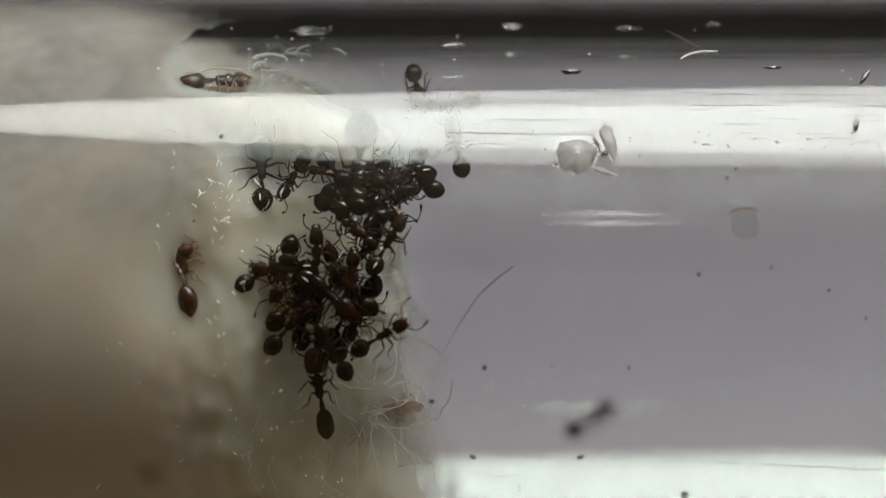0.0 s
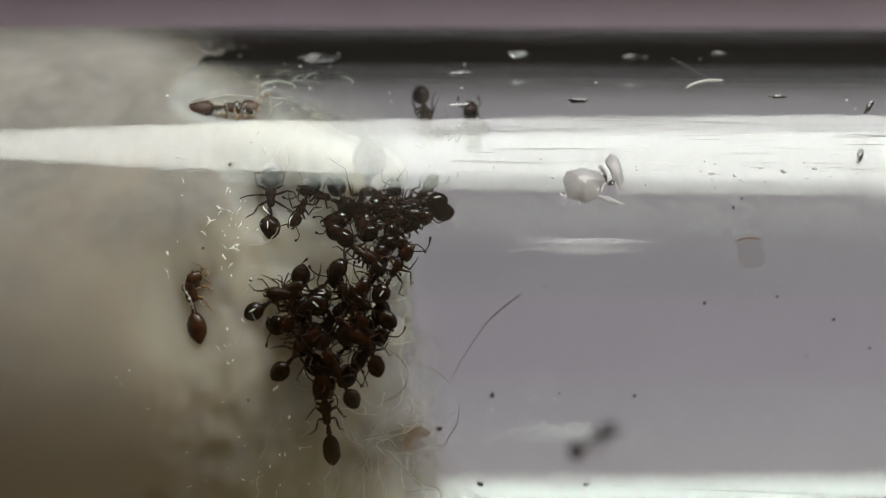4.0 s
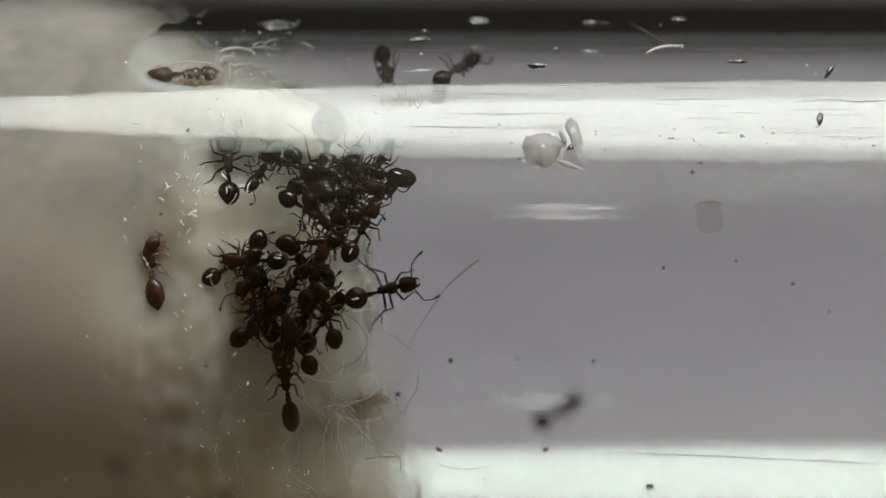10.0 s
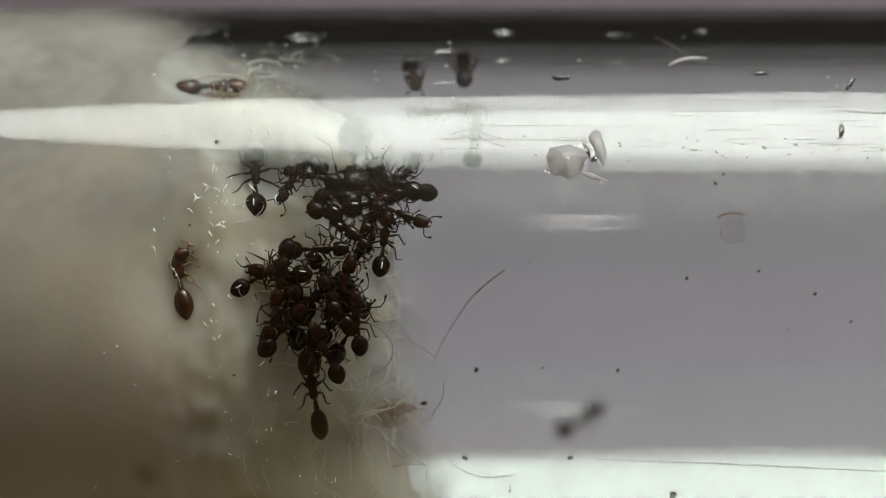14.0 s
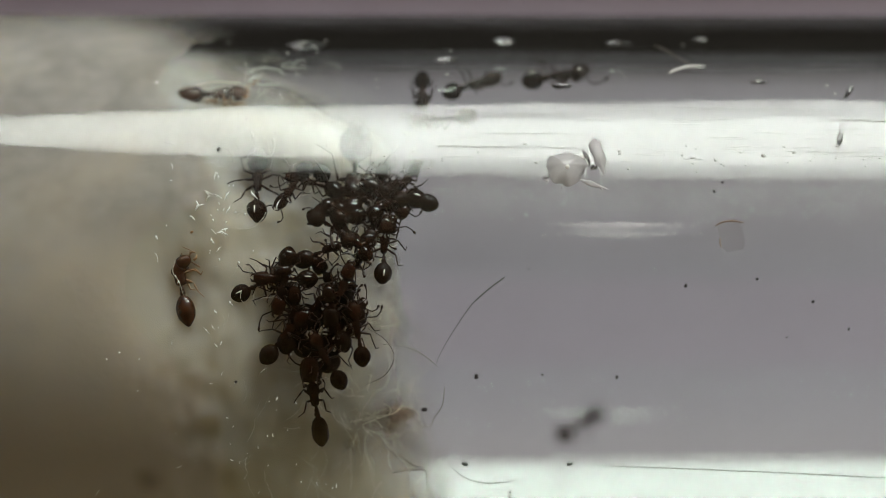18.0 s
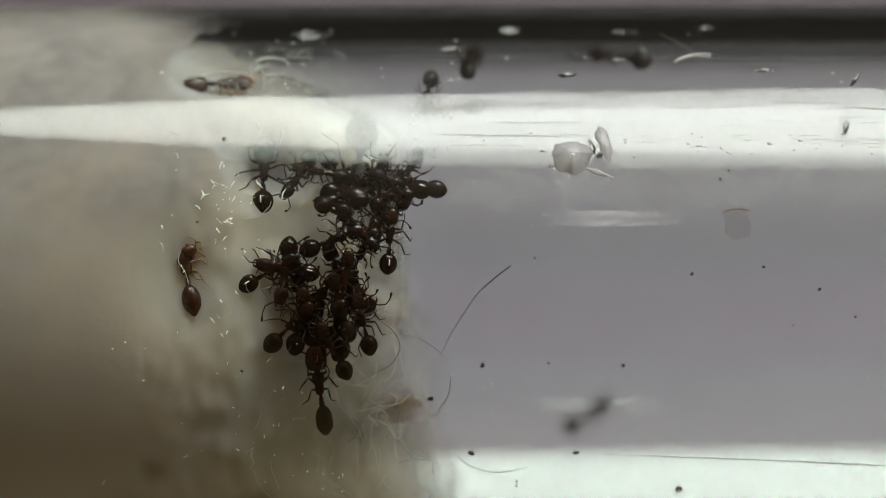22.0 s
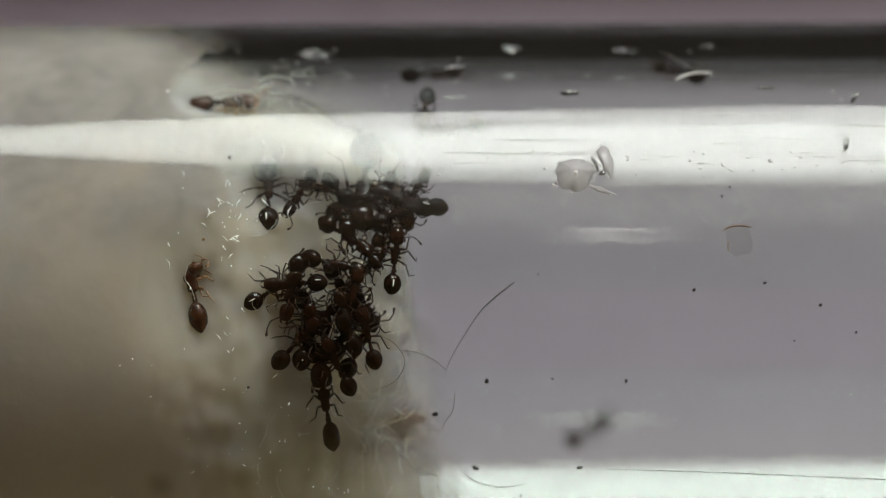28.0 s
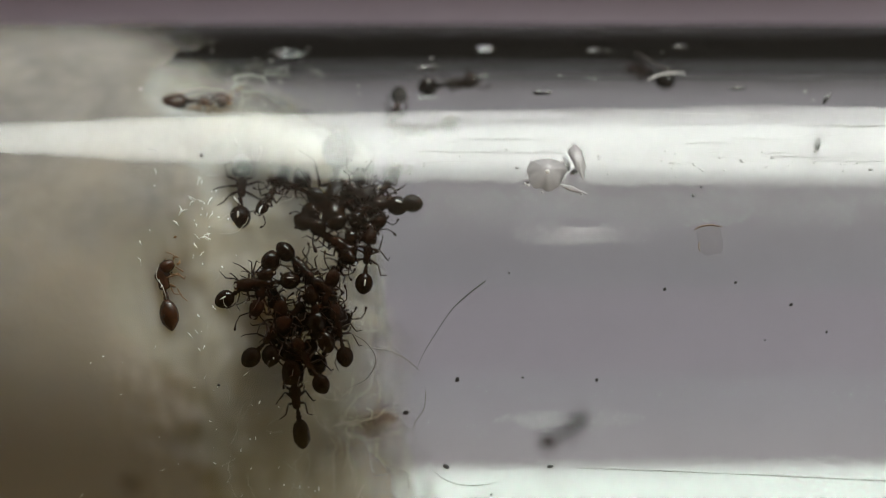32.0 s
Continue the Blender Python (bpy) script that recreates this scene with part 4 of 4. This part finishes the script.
def debris():
    base = tagged(new("debris_clump"), "brown crumb tangled in pale cotton fibres", "debris")
    rnd = random.Random(44)
    for k in range(5):   # a small core
        part("crumb", ball(bmesh.new(), (-1.15 + rnd.gauss(0, 0.25), -1.85 + rnd.gauss(0, 0.1), AXIS + 4.3 + rnd.gauss(0, 0.15)), rnd.uniform(0.16, 0.3), (1.3, 0.75, 0.5), 3, 0.8, k * 1.7), CRUMB, base)
    bm = bmesh.new()   # brown fuzz round it, with a tail along the lower side
    for k in range(420):
        x, y, spread = (-1.15, -1.85, 1.0) if k < 270 else (-1.95, -2.45, 0.75) if k < 380 else (-0.85, -2.1, 0.8)
        p = Vector((x + rnd.gauss(0, 0.32) * spread, y + rnd.gauss(0, 0.2) * spread, AXIS + 4.5 + rnd.gauss(0, 0.3)))
        d, pts = Vector((rnd.gauss(0.3, 1), rnd.gauss(0, 0.8), rnd.gauss(0, 0.5))).normalized(), [p]
        for _ in range(5):
            d = (d + 0.6 * Vector((rnd.gauss(0, 1), rnd.gauss(0, 1), rnd.gauss(0, 0.7)))).normalized()
            pts.append(pts[-1] + d * rnd.uniform(0.05, 0.1))
        tube(bm, smooth_line(pts, 2), rnd.uniform(0.004, 0.01), 4)
    tagged(part("fuzz", bm, FUZZ, base, "soft brown fuzz"), kind="stuff")
    for k, pts in enumerate(([(-2.0, -17.6), (-1.5, -16.5), (-1.0, -15.6), (-0.75, -13.4)], [(-1.7, -16.9), (-1.2, -15.9), (-1.05, -14.2), (-1.2, -13.0)], 
                             [(-1.5, -19.8), (-1.7, -17.4), (-1.4, -16.4), (-1.25, -17.9)])):
        part("pale_fibre", tube(bmesh.new(), smooth_line([on_glass(x, a * 1.02 - 0.8, INN - 1.4 + 0.12 * k) for x, a in pts], 6), 0.010 - 0.001 * k, 5), FIBRE, base)
    for pts in ([(0.2, -8.5), (0.15, -12.0), (-0.05, -14.6), (-0.1, -15.9), (-0.35, -16.2)], [(-0.9, -21.5), (-0.55, -24.0), (-0.25, -25.2), (-0.2, -28.5)], [(-1.0, -25.8), (-0.6, -25.2), (-0.25, -25.2)]):
        part("dark_fibre", tube(bmesh.new(), smooth_line([on_glass(x, a, INN - 0.45) for x, a in pts], 6), 0.010, 5), PALE_HAIR, base)


setting()
TUBE = test_tube()
cotton_plug()
colony()
specks()
curved = hair("curved_hair", [(1.56, 11.6), (0.89, 7.4), (0.45, 2.7), (0.13, -1.4), (-0.08, -5.3)], 0.014, GREY_HAIR, "thin grey curved hair on the glass, thicker at one end", INN - 0.03, fade=0.6)
part("hair_tip", tube(bmesh.new(), smooth_line([on_glass(x, a, INN - 0.03) for x, a in ((1.57, 11.65), (1.2, 9.5), (0.88, 7.3))], 6), 0.0165, 6), HAIR, curved, "thick dark end of the hair")
hair("lower_hair", [(0.29, -19.8), (0.63, -21.9), (1.08, -23.0), (1.52, -22.9), (1.93, -22.2)], 0.012, HAIR, "thin dark curled hair on the glass", OUT + 0.01)
hair("long_scratch", [(3.65, -19.95), (6.48, -20.7), (9.84, -21.9), (11.5, -22.5)], 0.012, GREY_HAIR, "long fine dark scratch along the glass", OUT + 0.004)
hair("loop_hair", [(-1.55, 2.6), (-1.15, 0.6), (-0.95, -2.4), (-1.15, -5.6), (-1.6, -7.4)], 0.014, PALE_HAIR, "thin pale looped fibre beside the ants", INN - 0.05)
hair("loop_hair", [(-1.2, -0.2), (-0.7, -0.6), (-0.3, -2.0), (0.05, -4.2)], 0.011, PALE_HAIR, "thin pale curved fibre beside the ants", INN - 0.05)
hair("white_hair", [(5.5, 50.8), (5.7, 52.0), (6.0, 52.9), (6.4, 53.1)], 0.03, GLINT, "short white fibre stuck on the glass", OUT + 0.01)
hair("white_hair", [(5.25, 60.5), (5.6, 57.5), (5.85, 55.0), (6.15, 53.2)], 0.012, PALE_HAIR, "thin pale fibre stuck on the glass", OUT + 0.01)
hair("white_hair", [(-5.95, 14.6), (-6.0, 12.4), (-5.85, 10.6), (-5.75, 8.2)], 0.010, FIBRE, "pale fibre across the dead ant", INN + 0.03)
hair("white_hair", [(-6.1, 50.9), (-5.75, 51.9), (-5.3, 53.2), (-4.65, 52.8)], 0.014, FIBRE, "pale fibre across the dead ant", INN - 0.01)
hair("brown_crumb", [(6.33, 19.2), (6.5, 19.9), (6.75, 20.1), (7.0, 19.8)], 0.021, BROWN, "small brown smear on the glass", OUT)
hair("brown_crumb", [(6.45, 17.2), (6.43, 16.5), (6.46, 15.6)], 0.016, BROWN, "small dark smear on the glass", OUT)
SMUDGE = material("tan_smudge", (0.30, 0.22, 0.14), rough=0.8, spread=0.5, scale=2500, fine=7000, Alpha=0.055)
blob("tan_smudge", ragged(40, 0.34, 0.36, 0.5, 8.1), 0.01, SMUDGE, wall_pose(6.68, 17.6, 8, OUT, 0, inward=False), "faint tan dried smudge on the glass", "smudge")
drops()
scratches(TUBE)
condensation(TUBE)
debris()
LAMP = small_lamp()


def motions():
    rnd = random.Random(21)
    for table in (HEAP_LOW, HEAP_DEEP, HEAP_TOP, ROAMING):
        for key, (size, rows) in table.items():
            ob, lift = ANTS[key]
            if len(rows) == 1:
                t0, x, a, h = rows[0]
                still = key in ("c1", "c9", "c10", "band", "c8")
                e = 0.02 if still else 0.07
                rows = [(t, x + rnd.uniform(-e, e), a + 5 * rnd.uniform(-e, e), h + 120 * rnd.uniform(-e, e)) for t in (0, 4, 7, 11, 15, 18, 22, 26, 29, 32)]
            walk(ob, [(t, wall_pose(x, a, h, INN, lift)) for t, x, a, h in rows])
    # legs and feelers
    for key in ("walker", "mover", "c7", "u3", "u4", "c1", "c10", "c8", "c9", "band"):
        ob = ANTS[key][0]
        busy = key in ("walker", "mover")
        for i, limb in enumerate([c for c in ob.children if c.name.startswith(("leg", "antenna"))]):
            m, feeler = limb.matrix_basis.copy(), limb.name.startswith("antenna")
            size = 16 if feeler else (15 if busy else 4)
            step = 0.25 if busy and not feeler else 1.0
            ts = [k * step for k in range(int(32 / step) + 1)]
            walk(limb, [(t, m @ pose(0, 0, 0, 0, 0, (size * (1 if (k + i) % 2 else -1) if busy and not feeler else rnd.uniform(-size, size)))) for k, t in enumerate(ts)])
    walk(LAMP, [(t, pose(x * MM, 0.187, -0.001)) for t, x in ((0, 23.4), (2, 20.3), (3, 21.2), (6, 19.7), (8, 19.3), (9, 20.4), (12, 20.0), (13, 20.9), (14, 20.6), (17, 25.0), (19, 25.6), (21, 20.6), (23, 25.9), (24, 23.1), (28, 24.2), (31, 25.1), (32, 20.7))])


motions()
